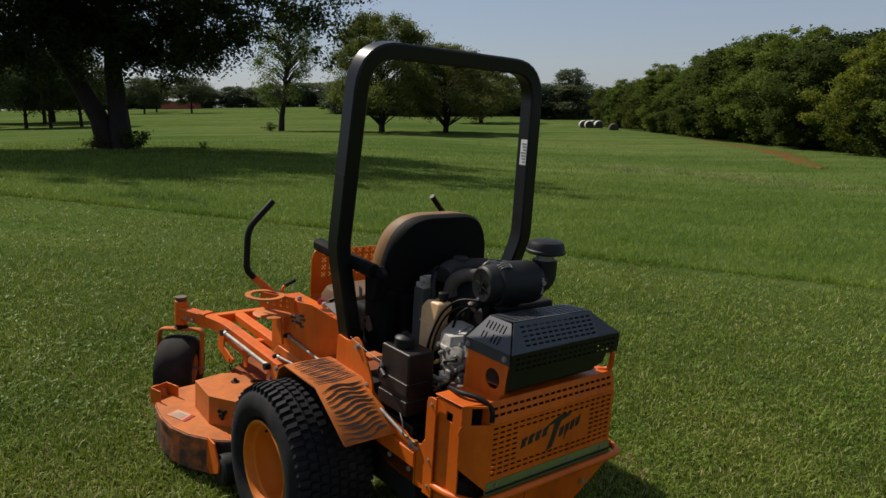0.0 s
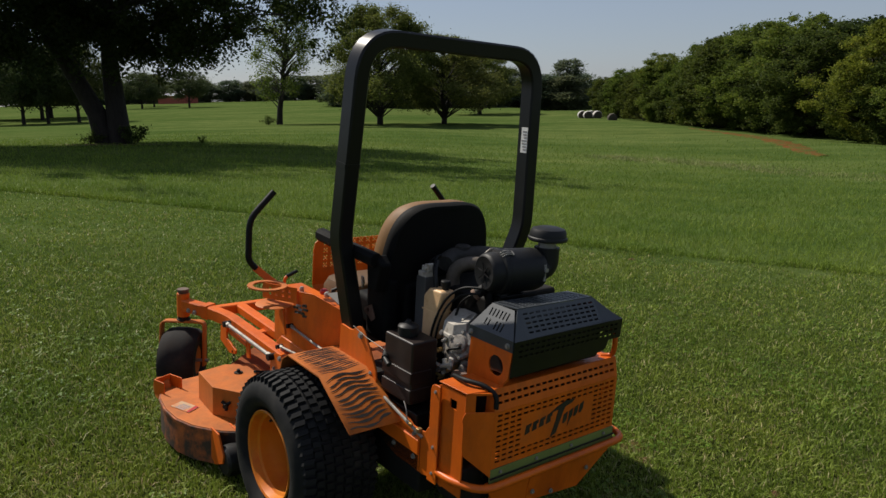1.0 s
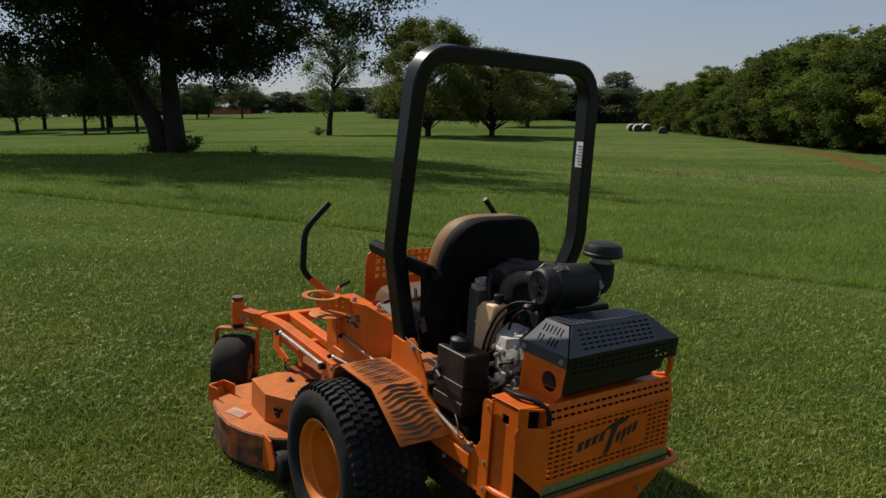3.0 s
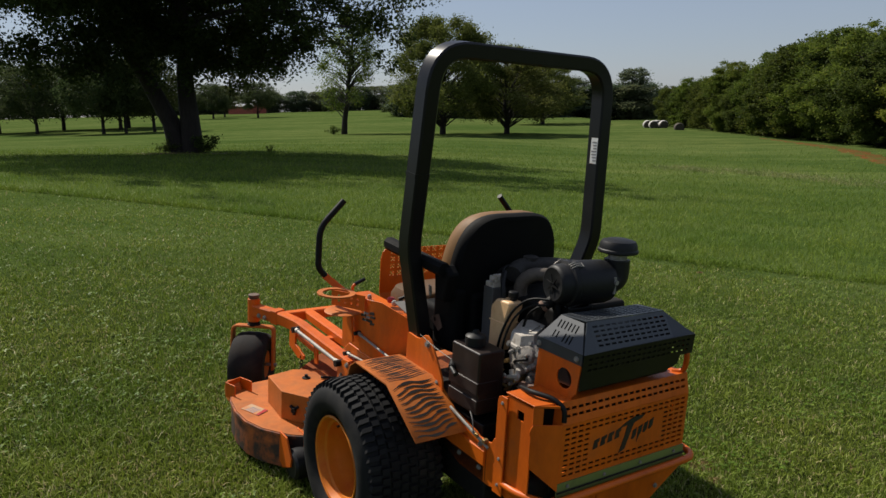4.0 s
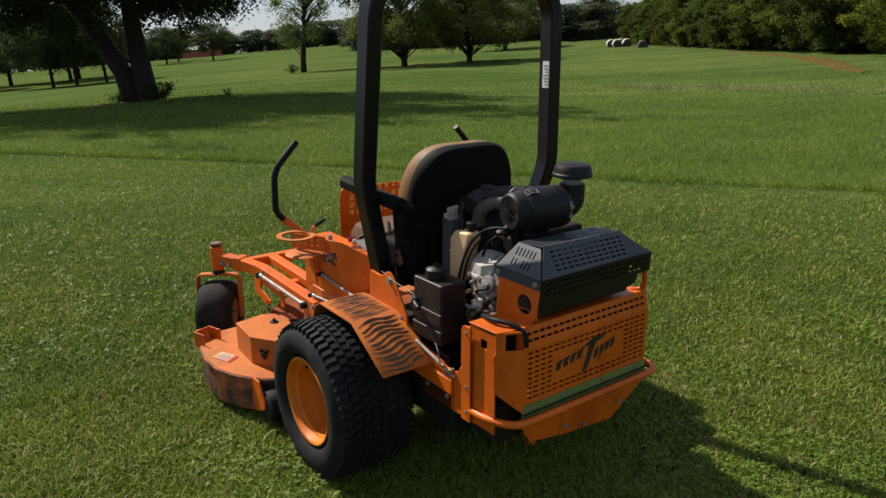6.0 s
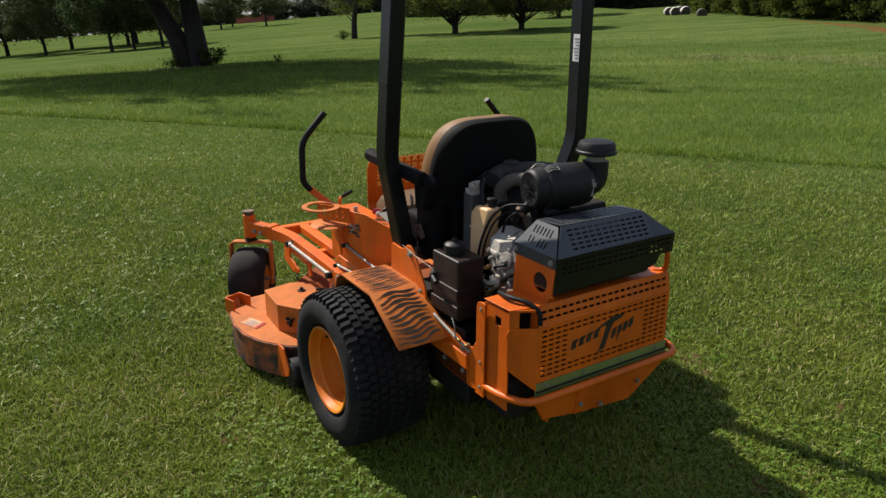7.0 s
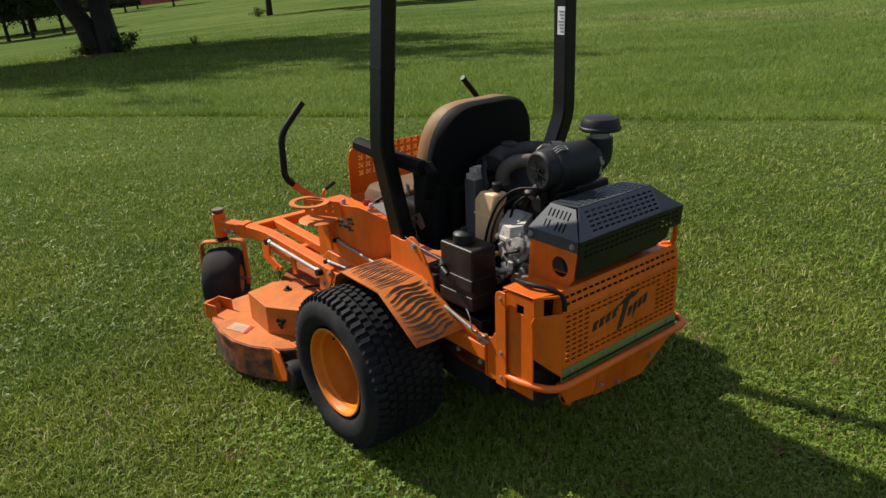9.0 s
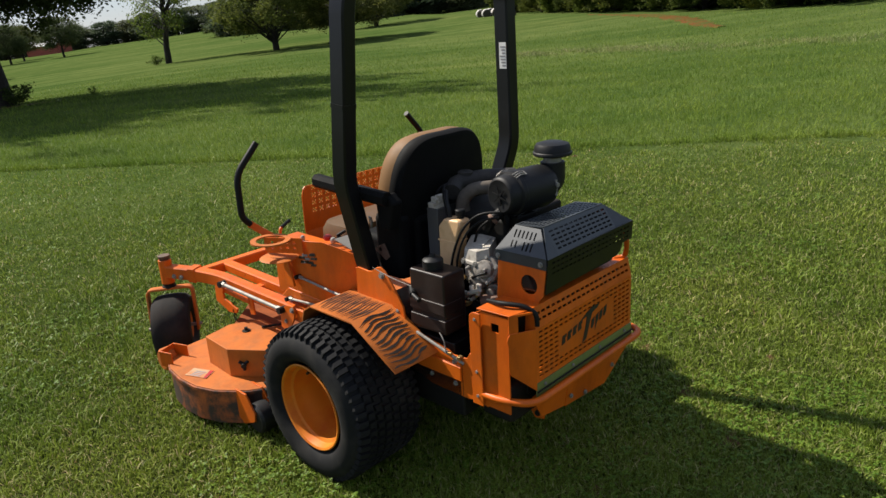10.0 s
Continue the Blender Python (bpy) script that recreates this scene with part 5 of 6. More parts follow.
# flat top
bm = bm_new()
hs = slot_grid(0.010, xr1 - xr0 - 0.010, 0.008, 0.112, 12, 7, 0.72, 0.52)
perforated(bm, (xr0, -0.512, 0.923), (1, 0.035, -0.028), (0, 1, -0.07), xr1 - xr0, 0.118, hs, 0.003)
part("hood_top", bm, HOOD_BLACK, HOOD)
# upright rear face
bm = bm_new()
hs = slot_grid(0.02, 0.525, 0.008, 0.064, 20, 3, 0.60, 0.36)
perforated(bm, (-0.262, -0.5655, 0.766), (1, 0, 0), (0, -0.0045, 0.072), 0.547, 0.072, hs, 0.003)
plate(bm, [(-0.262, -0.5620, 0.712), (0.185, -0.5620, 0.722), (0.215, -0.5625, 0.732), (0.228, -0.5640, 0.7655), (-0.262, -0.5655, 0.7655)], -0.003)
part("hood_back", bm, BLACK_PAINT, HOOD)
part("hood_end", end_cap(Vector((0.285, -0.352, 0.838)), Vector((0.285, -0.568, 0.838)), Vector((0.190, -0.499, 0.911)), Vector((0.190, -0.385, 0.903)), True), HOOD_BLACK, HOOD)
bm = bm_new()
box(bm, (0.282, -0.566, 0.765), (0.286, -0.352, 0.840))
part("hood_lip", bm, HOOD_BLACK, HOOD, bevel=0.001)
bm = bm_new()
prism(bm, [(-0.54, 0.69), (-0.545, 0.80), (-0.50, 0.87), (-0.39, 0.87), (-0.34, 0.80), (-0.34, 0.68)], "x", -0.225, 0.215)
part("engine_shroud", bm, BLACK_PLASTIC, mower, "black engine shroud under the hood", bevel=0.02)
bm = bm_new()
tube(bm, [(0.275, -0.50, 0.672), (0.300, -0.535, 0.680), (0.292, -0.548, 0.745), (0.286, -0.53, 0.80)], 0.010, 0.03, 10)
part("guard_loop", bm, ORANGE, mower, smooth=True)
bm = bm_new()
tube(bm, [(-0.335, -0.37, 0.672), (-0.36, -0.45, 0.690), (-0.33, -0.52, 0.688), (-0.312, -0.56, 0.665), (-0.314, -0.563, 0.62)], 0.0085, 0.03, 10)
part("hose", bm, HOSE, mower, "black rubber hose hanging over the rear box", smooth=True)

# air cleaner
AC = empty("air_cleaner", mower)
tagged(AC, "black plastic air cleaner canister with a rain cap")
c0, ax = Vector((-0.160, -0.292, 0.994)), Vector((0.990, -0.139, 0.0))


def along(d, up=0.0):
    return c0 + ax * d + Vector((0, 0, up))


bm = bm_new()
lathe(bm, [(0, 0.004), (0.050, 0.002), (0.058, 0.0), (0.064, 0.003), (0.069, 0.012), (0.072, 0.046), (0.081, 0.050), (0.083, 0.066), (0.079, 0.071), (0.080, 0.130), (0.079, 0.205), (0.074, 0.228), (0.05, 0.240), (0, 0.242)], c0, ax, 40)
part("canister", bm, BLACK_PLASTIC, AC, smooth=True)
bm = bm_new()
a, b, w = axis_frame(ax)
for k in range(3):
    t = math.pi * k / 3 + 0.3
    d = a * math.cos(t) + b * math.sin(t)
    e = a * -math.sin(t) + b * math.cos(t)
    q = [c0 - ax * 0.004 + d * p + e * s for p, s in ((-0.036, 0), (0, -0.005), (0.036, 0), (0, 0.005))]
    plate(bm, q, 0.004)
part("star_rib", bm, BLACK_PLASTIC, AC)
for k in (0.9, 2.6):
    bm = bm_new()
    d = Vector((0, -0.45 if k < 2 else 0.6, 0.9)).normalized()
    e = d.cross(ax).normalized()
    for s in (-0.010, 0.0, 0.010):
        tube(bm, [along(0.040) + d * 0.076 + e * s, along(0.058) + d * 0.0885 + e * s, along(0.088) + d * 0.083 + e * s], 0.0020, 0.01, 6)
    tube(bm, [along(0.088) + d * 0.083 - e * 0.010, along(0.088) + d * 0.083 + e * 0.010], 0.0022, seg=6)
    part("clip", bm, STEEL, AC, smooth=True)
bm = bm_new()
tube(bm, [along(0.215), along(0.275), along(0.275, 0.078)], 0.047, 0.06, 20)
part("elbow", bm, BLACK_PLASTIC, AC, smooth=True)
bm = bm_new()
lathe(bm, [(0.030, 0.070), (0.034, 0.072), (0.034, 0.095), (0.040, 0.098), (0.040, 0.106), (0.034, 0.110)], along(0.275), (0, 0, 1), 28)
part("clamp_band", bm, STEEL, AC, smooth=True)
bm = bm_new()
lathe(bm, [(0.034, 0.098), (0.045, 0.104), (0.070, 0.104), (0.074, 0.109), (0.073, 0.116), (0.069, 0.119), (0.067, 0.136), (0.060, 0.147), (0.040, 0.153), (0, 0.155)], along(0.275), (0, 0, 1), 36)
part("rain_cap", bm, BLACK_PLASTIC, AC, smooth=True)
bm = bm_new()
p = along(0.205) + Vector((0, -0.072, 0.0))
cyl(bm, p + Vector((0, 0, -0.03)), p + Vector((0, 0, 0.03)), 0.006, seg=8)
cyl(bm, p + Vector((0, 0.005, 0.012)), p + Vector((0, -0.012, 0.012)), 0.009, seg=6)
part("clamp_screw", bm, STEEL, AC)
bm = bm_new()
cyl(bm, along(0.03, -0.075) + Vector((0, 0.01, 0)), along(0.035, -0.115) + Vector((0, 0.0, 0)), 0.018, 0.013, 16)
part("dust_valve", bm, HOSE, AC, smooth=True)
bm = bm_new()
for d in (0.06, 0.17):
    tube(bm, [along(d) + Vector((0, 0.02, -0.05)), along(d) + Vector((0, 0.03, -0.12))], 0.02, seg=10)
box(bm, along(0.05, -0.13) - Vector((0, 0.035, 0)), along(0.17, -0.085) + Vector((0, 0.045, 0)))
part("canister_bracket", bm, BLACK_PAINT, mower, bevel=0.004)

RUSTY = worn("rusty_pipe", (0.16, 0.09, 0.06), (0.07, 0.04, 0.03), 0.7)
# intake duct, filler cap and engine castings
bm = bm_new()
tube(bm, [(-0.112, -0.075, 0.86), (-0.122, -0.075, 0.945), (-0.095, -0.11, 0.985), (-0.02, -0.17, 0.985), (0.02, -0.25, 0.985)], 0.026, 0.05, 16)
part("intake_hose", bm, HOSE_DUSTY, mower, "grey-black curved intake hose", smooth=True)
bm = bm_new()
tube(bm, [(-0.115, -0.02, 0.965), (-0.06, 0.01, 0.985), (0.06, -0.04, 0.99), (0.15, -0.12, 0.985)], 0.034, 0.04, 16)
part("air_pipe", bm, DUSTY_PLASTIC, mower, smooth=True)
bm = bm_new()
lathe(bm, [(0.020, 0), (0.020, 0.018), (0.030, 0.020), (0.031, 0.034), (0.024, 0.038), (0, 0.039)], (-0.015, -0.003, 0.99), (0, 0, 1), 20)
part("filler_cap", bm, DUSTY_PLASTIC, mower, smooth=True)
bm = bm_new()
box(bm, (-0.20, -0.33, 0.50), (0.22, 0.03, 0.74))
box(bm, (-0.14, -0.30, 0.74), (0.22, 0.05, 0.90))
part("engine_block", bm, DARK_STEEL, mower, "dark oily engine block", bevel=0.015)


def engine_castings():
    root = empty("cylinder_head", mower)
    tagged(root, "grey cast aluminium cylinder head with fittings")
    bm = bm_new()
    rim = [(-0.238, -0.176, 0.800), (-0.248, -0.246, 0.801), (-0.220, -0.288, 0.813), (-0.132, -0.252, 0.830), (-0.100, -0.205, 0.832), (-0.165, -0.150, 0.829)]
    mid = Vector((-0.18, -0.22, 0.0))
    loops = []
    for k, dz in ((0.96, -0.125), (0.96, -0.058), (1.07, -0.054), (1.07, -0.042), (1.0, -0.038), (0.93, 0.0)):
        loops.append([bm.verts.new((mid.x + (x - mid.x) * k, mid.y + (y - mid.y) * k, z + dz)) for x, y, z in rim])
    for q, r in zip(loops, loops[1:]):
        for i in range(6):
            bm.faces.new((q[i], q[(i + 1) % 6], r[(i + 1) % 6], r[i]))
    bm.faces.new(loops[0][::-1])
    bm.faces.new(loops[-1])
    cover = part("valve_cover", bm, ALUMINIUM, root, bevel=0.004)
    bm = bm_new()
    plate(bm, [(-0.205, -0.195, 0.8125), (-0.158, -0.190, 0.8290), (-0.158, -0.242, 0.8270), (-0.205, -0.248, 0.8125)], -0.003)
    part("cover_badge", bm, ALUMINIUM, cover, bevel=0.001)
    for x, y, z in ((-0.236, -0.180, 0.754), (-0.246, -0.246, 0.755)):
        bolt(cover, (x - 0.006, y, z), (-1, 0, 0), 0.9)
    bm = bm_new()
    for i in range(7):
        box(bm, (-0.215, -0.282 + i * 0.015, 0.655), (-0.10, -0.277 + i * 0.015, 0.715))
    part("fins", bm, CAST_GREY, root)
    bm = bm_new()
    lathe(bm, [(0, 0.0), (0.022, 0.0), (0.034, 0.010), (0.036, 0.035), (0.030, 0.045), (0.018, 0.055), (0, 0.055)], (-0.225, -0.232, 0.652), (0.1, 0.1, 1), 24)
    part("carburettor_bowl", bm, CAST_GREY, root, smooth=True)
    bm = bm_new()
    tube(bm, [(-0.150, -0.29, 0.935), (-0.175, -0.265, 0.905), (-0.165, -0.235, 0.865)], 0.019, 0.03, 14)
    part("breather_elbow", bm, HOSE, root, smooth=True)
    bm = bm_new()
    cyl(bm, (-0.166, -0.272, 0.914), (-0.174, -0.265, 0.905), 0.0225, seg=18)
    part("hose_clamp", bm, RUSTY, root, bevel=0.001)
    bm = bm_new()
    prism(bm, [(-0.30, 0.60), (-0.31, 0.70), (-0.20, 0.72), (-0.17, 0.66), (-0.22, 0.57)], "x", -0.205, -0.120)
    part("casting", bm, CAST_GREY, root, bevel=0.014)
    # pump housing: a scalloped flange round a domed middle
    bm = bm_new()
    hub, out = Vector((-0.222, -0.275, 0.735)), Vector((-0.93, -0.22, 0.30)).normalized()
    lathe(bm, [(0.050, -0.02), (0.052, 0.010), (0.048, 0.016), (0.036, 0.018), (0.030, 0.030), (0.016, 0.034), (0, 0.035)], hub, out, 28)
    pump = part("pump_housing", bm, CAST_GREY, root, smooth=True)
    side = out.cross(Vector((0, 0, 1))).normalized()
    rise = side.cross(out).normalized()
    for k in range(5):
        a = radians(20 + 72 * k)
        bolt(pump, hub + side * 0.043 * math.cos(a) + rise * 0.043 * math.sin(a) + out * 0.016, out, 0.8)
    for p, q, r in (((-0.27, -0.236, 0.678), (-0.27, -0.245, 0.645), 0.010), ((-0.27, -0.275, 0.692), (-0.27, -0.267, 0.648), 0.010), ((-0.28, -0.229, 0.649), (-0.28, -0.29, 0.674), 0.0075), ((-0.28, -0.182, 0.647), (-0.28, -0.221, 0.65), 0.007)):
        bm = bm_new()
        cyl(bm, p, q, r, seg=12)
        part("coupling", bm, ALUMINIUM, root, bevel=0.002)
    bm = bm_new()
    cyl(bm, (-0.230, -0.305, 0.655), (-0.20, -0.305, 0.655), 0.030, seg=24)
    cyl(bm, (-0.250, -0.305, 0.655), (-0.230, -0.305, 0.655), 0.017, seg=20)
    part("starter_end", bm, CAST_GREY, root, bevel=0.004)
    for y, z, r, ln, mat in ((-0.175, 0.690, 0.009, 0.035, BRASS), (-0.20, 0.735, 0.008, 0.03, STEEL), (-0.295, 0.70, 0.009, 0.03, STEEL), (-0.195, 0.625, 0.010, 0.045, STEEL), (-0.235, 0.630, 0.009, 0.05, STEEL),
                             (-0.15, 0.615, 0.010, 0.04, BRASS), (-0.285, 0.745, 0.008, 0.03, STEEL), (-0.255, 0.645, 0.008, 0.045, BRASS), (-0.21, 0.60, 0.007, 0.05, BRASS), (-0.265, 0.735, 0.010, 0.02, HOSE)):
        bm = bm_new()
        cyl(bm, (-0.225, y, z), (-0.225 - ln, y - 0.01, z), r, seg=6)
        cyl(bm, (-0.225 - ln, y - 0.01, z), (-0.225 - ln - 0.012, y - 0.012, z), r * 0.7, seg=12)
        part("fitting", bm, mat, root, bevel=0.0015)
    for pts, r, mat in (([(-0.27, -0.19, 0.665), (-0.285, -0.17, 0.62), (-0.26, -0.21, 0.60)], 0.006, BRASS), ([(-0.255, -0.34, 0.60), (-0.25, -0.28, 0.585), (-0.23, -0.16, 0.60)], 0.016, DARK_STEEL),
                        ([(-0.25, -0.225, 0.70), (-0.275, -0.26, 0.72), (-0.255, -0.30, 0.735)], 0.005, HOSE)):
        bm = bm_new()
        tube(bm, pts, r, 0.02, 10)
        part("pipe", bm, mat, root, smooth=True)
    bm = bm_new()
    cyl(bm, (-0.25, -0.366, 0.641), (-0.25, -0.275, 0.621), 0.022, seg=16)
    part("exhaust_stub", bm, RUSTY, root, bevel=0.003)


engine_castings()
for pts, r in (([(-0.185, -0.315, 0.945), (-0.215, -0.245, 0.938), (-0.235, -0.185, 0.888), (-0.245, -0.140, 0.800), (-0.250, -0.115, 0.700), (-0.245, -0.130, 0.580), (-0.23, -0.20, 0.54)], 0.0048),
               ([(-0.185, -0.310, 0.925), (-0.215, -0.245, 0.912), (-0.235, -0.195, 0.865), (-0.243, -0.158, 0.790), (-0.245, -0.140, 0.700), (-0.235, -0.16, 0.62)], 0.0042),
               ([(-0.16, -0.29, 0.925), (-0.19, -0.26, 0.905), (-0.20, -0.22, 0.87), (-0.195, -0.19, 0.80)], 0.005),
               ([(-0.10, 0.00, 0.99), (-0.15, -0.01, 1.0), (-0.19, -0.045, 0.97), (-0.205, -0.080, 0.885)], 0.0055),
               ([(-0.16, 0.02, 0.965), (-0.12, 0.03, 0.985), (-0.04, 0.02, 0.99)], 0.005)):
    bm = bm_new()
    tube(bm, pts, r, 0.06, 10)
    part("hose", bm, HOSE, mower, smooth=True)

# expansion bottle
BT = empty("overflow_bottle", mower)
tagged(BT, "milky yellowed plastic overflow bottle with a black cap")
bm = bm_new()
prism(bm, [(-0.128, 0.705), (-0.150, 0.830), (-0.170, 0.885), (-0.162, 0.903), (-0.086, 0.900), (-0.058, 0.868), (-0.054, 0.705)], "x", -0.243, -0.178)
part("bottle", bm, MILKY, BT, bevel=0.012)
bm = bm_new()
prism(bm, [(-0.1475, 0.812), (-0.149, 0.818), (-0.054, 0.818), (-0.054, 0.812)], "x", -0.2445, -0.1765)
part("seam", bm, MILKY, BT, bevel=0.002)
bm = bm_new()
lathe(bm, [(0.013, 0), (0.013, 0.012), (0.018, 0.014), (0.019, 0.034), (0.016, 0.038), (0, 0.039)], (-0.206, -0.142, 0.899), (0, 0, 1), 20)
part("cap", bm, BLACK_PLASTIC, BT, smooth=True)
bm = bm_new()
tube(bm, [(-0.212, -0.096, 0.895), (-0.212, -0.094, 0.920), (-0.20, -0.07, 0.955), (-0.17, -0.04, 0.985)], 0.0075, 0.03, 8)
part("overflow_tube", bm, BLACK_PLASTIC, BT, smooth=True)
bm = bm_new()
prism(bm, [(-0.125, 0.62), (-0.14, 0.70), (-0.06, 0.70), (-0.065, 0.62)], "x", -0.246, -0.178)
part("bottle_bracket", bm, BLACK_PAINT, BT, bevel=0.004)

# cooler with its radiator neck
bm = bm_new()
box(bm, (-0.225, -0.042, 0.60), (-0.165, 0.015, 0.925))
cooler = part("oil_cooler", bm, COOLER_GREY, mower, "narrow dark grey upright cooler", bevel=0.004)
bm = bm_new()
box(bm, (-0.222, -0.038, 0.925), (-0.170, 0.008, 0.945))
cyl(bm, (-0.205, -0.005, 0.945), (-0.205, -0.005, 0.965), 0.008, seg=12)
box(bm, (-0.215, -0.040, 0.945), (-0.175, -0.022, 0.975))
cyl(bm, (-0.222, -0.030, 0.958), (-0.170, -0.030, 0.958), 0.007, seg=10)
part("cooler_neck", bm, ALUMINIUM, cooler, bevel=0.004)

# hydraulic oil tank
TK = empty("oil_tank", mower)
tagged(TK, "dark brown-black ribbed plastic hydraulic oil tank")
bm = bm_new()
box(bm, (-0.418, -0.240, 0.530), (-0.306, -0.070, 0.758))
part("tank_body", bm, TANK_PLASTIC, TK, bevel=0.008)
for z in (0.588, 0.652):
    bm = bm_new()
    prism(bm, [(-0.0685, z - 0.045), (-0.0685, z), (-0.2435, z), (-0.2435, z - 0.045)], "x", -0.4245, -0.33)
    part("rib", bm, TANK_PLASTIC, TK, bevel=0.0035)
bm = bm_new()
lathe(bm, [(0.034, 0), (0.034, 0.006), (0.038, 0.008), (0.038, 0.036), (0.032, 0.042), (0.012, 0.047), (0.010, 0.058), (0, 0.060)], (-0.373, -0.150, 0.756), (0, 0, 1), 24)
part("cap", bm, BLACK_PLASTIC, TK, smooth=True)
bm = bm_new()
cyl(bm, (-0.40, -0.06, 0.672), (-0.435, -0.10, 0.665), 0.013, seg=12)
cyl(bm, (-0.435, -0.10, 0.665), (-0.445, -0.14, 0.655), 0.009, seg=10)
part("tank_fitting", bm, BLACK_PLASTIC, TK, smooth=True)

# black sheet added to stand for the shade behind the seat
bm = bm_new()
box(bm, (-0.225, 0.085, 0.40), (0.34, 0.12, 0.86))
part("seat_shade_filler", bm, BLACK_PAINT, mower, "black filler sheet standing for shade behind the seat", bevel=0.004)
# black box added for the dark void under the tank
bm = bm_new()
box(bm, (-0.40, -0.26, 0.44), (-0.22, 0.08, 0.50))
part("tank_void_filler", bm, BLACK_PAINT, mower, bevel=0.004)

# linkage between tank and frame
bm = bm_new()
tube(bm, [(-0.43, -0.10, 0.515), (-0.425, -0.255, 0.470), (-0.41, -0.31, 0.44)], 0.006, 0.02, 8)
part("linkage_rod", bm, STEEL, mower, smooth=True)
bm = bm_new()
box(bm, (-0.430, -0.268, 0.464), (-0.420, -0.246, 0.478))
box(bm, (-0.425, -0.305, 0.455), (-0.405, -0.288, 0.470))
part("linkage_clevis", bm, BRASS, mower, bevel=0.003)
bm = bm_new()
tube(bm, [(-0.430, -0.245, 0.470), (-0.428, -0.235, 0.52), (-0.422, -0.21, 0.54)], 0.0025, seg=6)
part("wire", bm, STEEL, mower)
bm = bm_new()
tube(bm, [(-0.45, 0.093, 0.734), (-0.445, 0.007, 0.712), (-0.44, -0.1, 0.699)], 0.0013, seg=8)
part("cable", bm, STEEL, mower)

# seat
SEAT = empty("seat", mower)
tagged(SEAT, "black-backed seat with worn tan vinyl cushions")


def rounded(w, h, r, n=6):
    out = []
    for cx, cy, a0 in ((w - r, r, -90), (w - r, h - r, 0), (-w + r, h - r, 90), (-w + r, r, 180)):
        for i in range(n + 1):
            a = radians(a0 + 90 * i / n)
            out.append((cx + r * math.cos(a), cy + r * math.sin(a)))
    return out


def back_shape(k, foot=-0.16):
    """Outline of the backrest: broad at the foot, flat-domed at the top."""
    out = []
    for i in range(41):
        a = math.pi * i / 40
        c, s = math.cos(a), math.sin(a)
        out.append((0.255 * k * math.copysign(abs(c) ** 0.54, c), 0.345 * (0.5 + 0.5 * k) * s ** 0.64))
    return [(0.25 * k, foot)] + out + [(-0.25 * k, foot)]


def loft(bm, loops):
    rings = [[bm.verts.new(p) for p in q] for q in loops]
    k = len(rings[0])
    for q, s in zip(rings, rings[1:]):
        for i in range(k):
            bm.faces.new((q[i], q[(i + 1) % k], s[(i + 1) % k], s[i]))
    bm.faces.new(rings[0][::-1])
    bm.faces.new(rings[-1])
    return bm


SX, SY, SZ, LEAN = -0.064, 0.115, 0.845, -0.14


def back_place(x, d, z):
    """Backrest point: d is the depth ahead of its rear shell."""
    return (SX + x, SY + d + LEAN * z * 0.9 + 0.10 * (1 - abs(x) / 0.32) * -0.35, SZ + z)


bm = bm_new()
loft(bm, [[back_place(x, d, z) for x, z in back_shape(k)] for k, d in ((0.86, -0.022), (0.95, -0.018), (1.0, 0.0), (1.0, 0.022), (0.99, 0.034))])
part("back_shell", bm, VINYL_BLACK, SEAT, "black moulded back shell", smooth=True)
bm = bm_new()
loft(bm, [[back_place(x, d, z) for x, z in back_shape(k, -0.005)] for k, d in ((0.985, 0.030), (1.005, 0.048), (1.0, 0.080), (0.95, 0.108), (0.84, 0.118))])
part("back_cushion", bm, VINYL_TAN, SEAT, "worn tan vinyl back cushion", smooth=True)
bm = bm_new()
loft(bm, [[(SX + x * 1.0, 0.365 + y, z) for x, y in rounded(w, ln, 0.08)] for w, ln, z in ((0.20, 0.22, 0.665), (0.240, 0.25, 0.680), (0.252, 0.258, 0.72), (0.250, 0.256, 0.765), (0.235, 0.245, 0.795), (0.19, 0.215, 0.806))])
part("seat_cushion", bm, VINYL_BROWN, SEAT, "worn tan vinyl seat cushion", smooth=True)
bm = bm_new()
box(bm, (-0.27, 0.14, 0.62), (0.17, 0.58, 0.675))
box(bm, (-0.285, 0.22, 0.66), (0.185, 0.372, 0.79))
box(bm, (-0.238, 0.06, 0.62), (0.205, 0.252, 0.88))
box(bm, (-0.326, 0.065, 0.64), (-0.255, 0.215, 0.905))
part("seat_base", bm, VINYL_BLACK, SEAT, bevel=0.03)
for s in (-1,):
    bm = bm_new()
    line = [(SX + s * 0.315, 0.06, 0.985), (SX + s * 0.320, 0.20, 0.995), (SX + s * 0.322, 0.47, 1.012)]
    sweep(bm, fillet(line, 0.05, 4), rect(0.052, 0.050, 0.014), up=(1, 0, 0))
    part("armrest", bm, VINYL_BLACK, SEAT, smooth=True)
    bm = bm_new()
    prism(bm, [(0.06, 0.86), (0.03, 0.97), (0.07, 1.005), (0.13, 0.96), (0.12, 0.86)], "x", SX + s * 0.262, SX + s * 0.315)
    part("armrest_hinge", bm, VINYL_BLACK, SEAT, bevel=0.01)
    bm = bm_new()
    prism(bm, [(0.229, 0.887), (0.213, 0.883), (0.207, 0.861), (0.215, 0.837), (0.223, 0.843)], "x", -0.338, -0.331)
    part("seat_latch", bm, STEEL, SEAT, bevel=0.002)

bm = bm_new()
holed(bm, [(0.200, 0.764), (0.155, 0.785), (0.135, 0.752), (0.128, 0.735), (0.150, 0.717), (0.178, 0.735), (0.210, 0.749)], 0.178, 0.757, 0.009, -0.333, -0.329, 16)
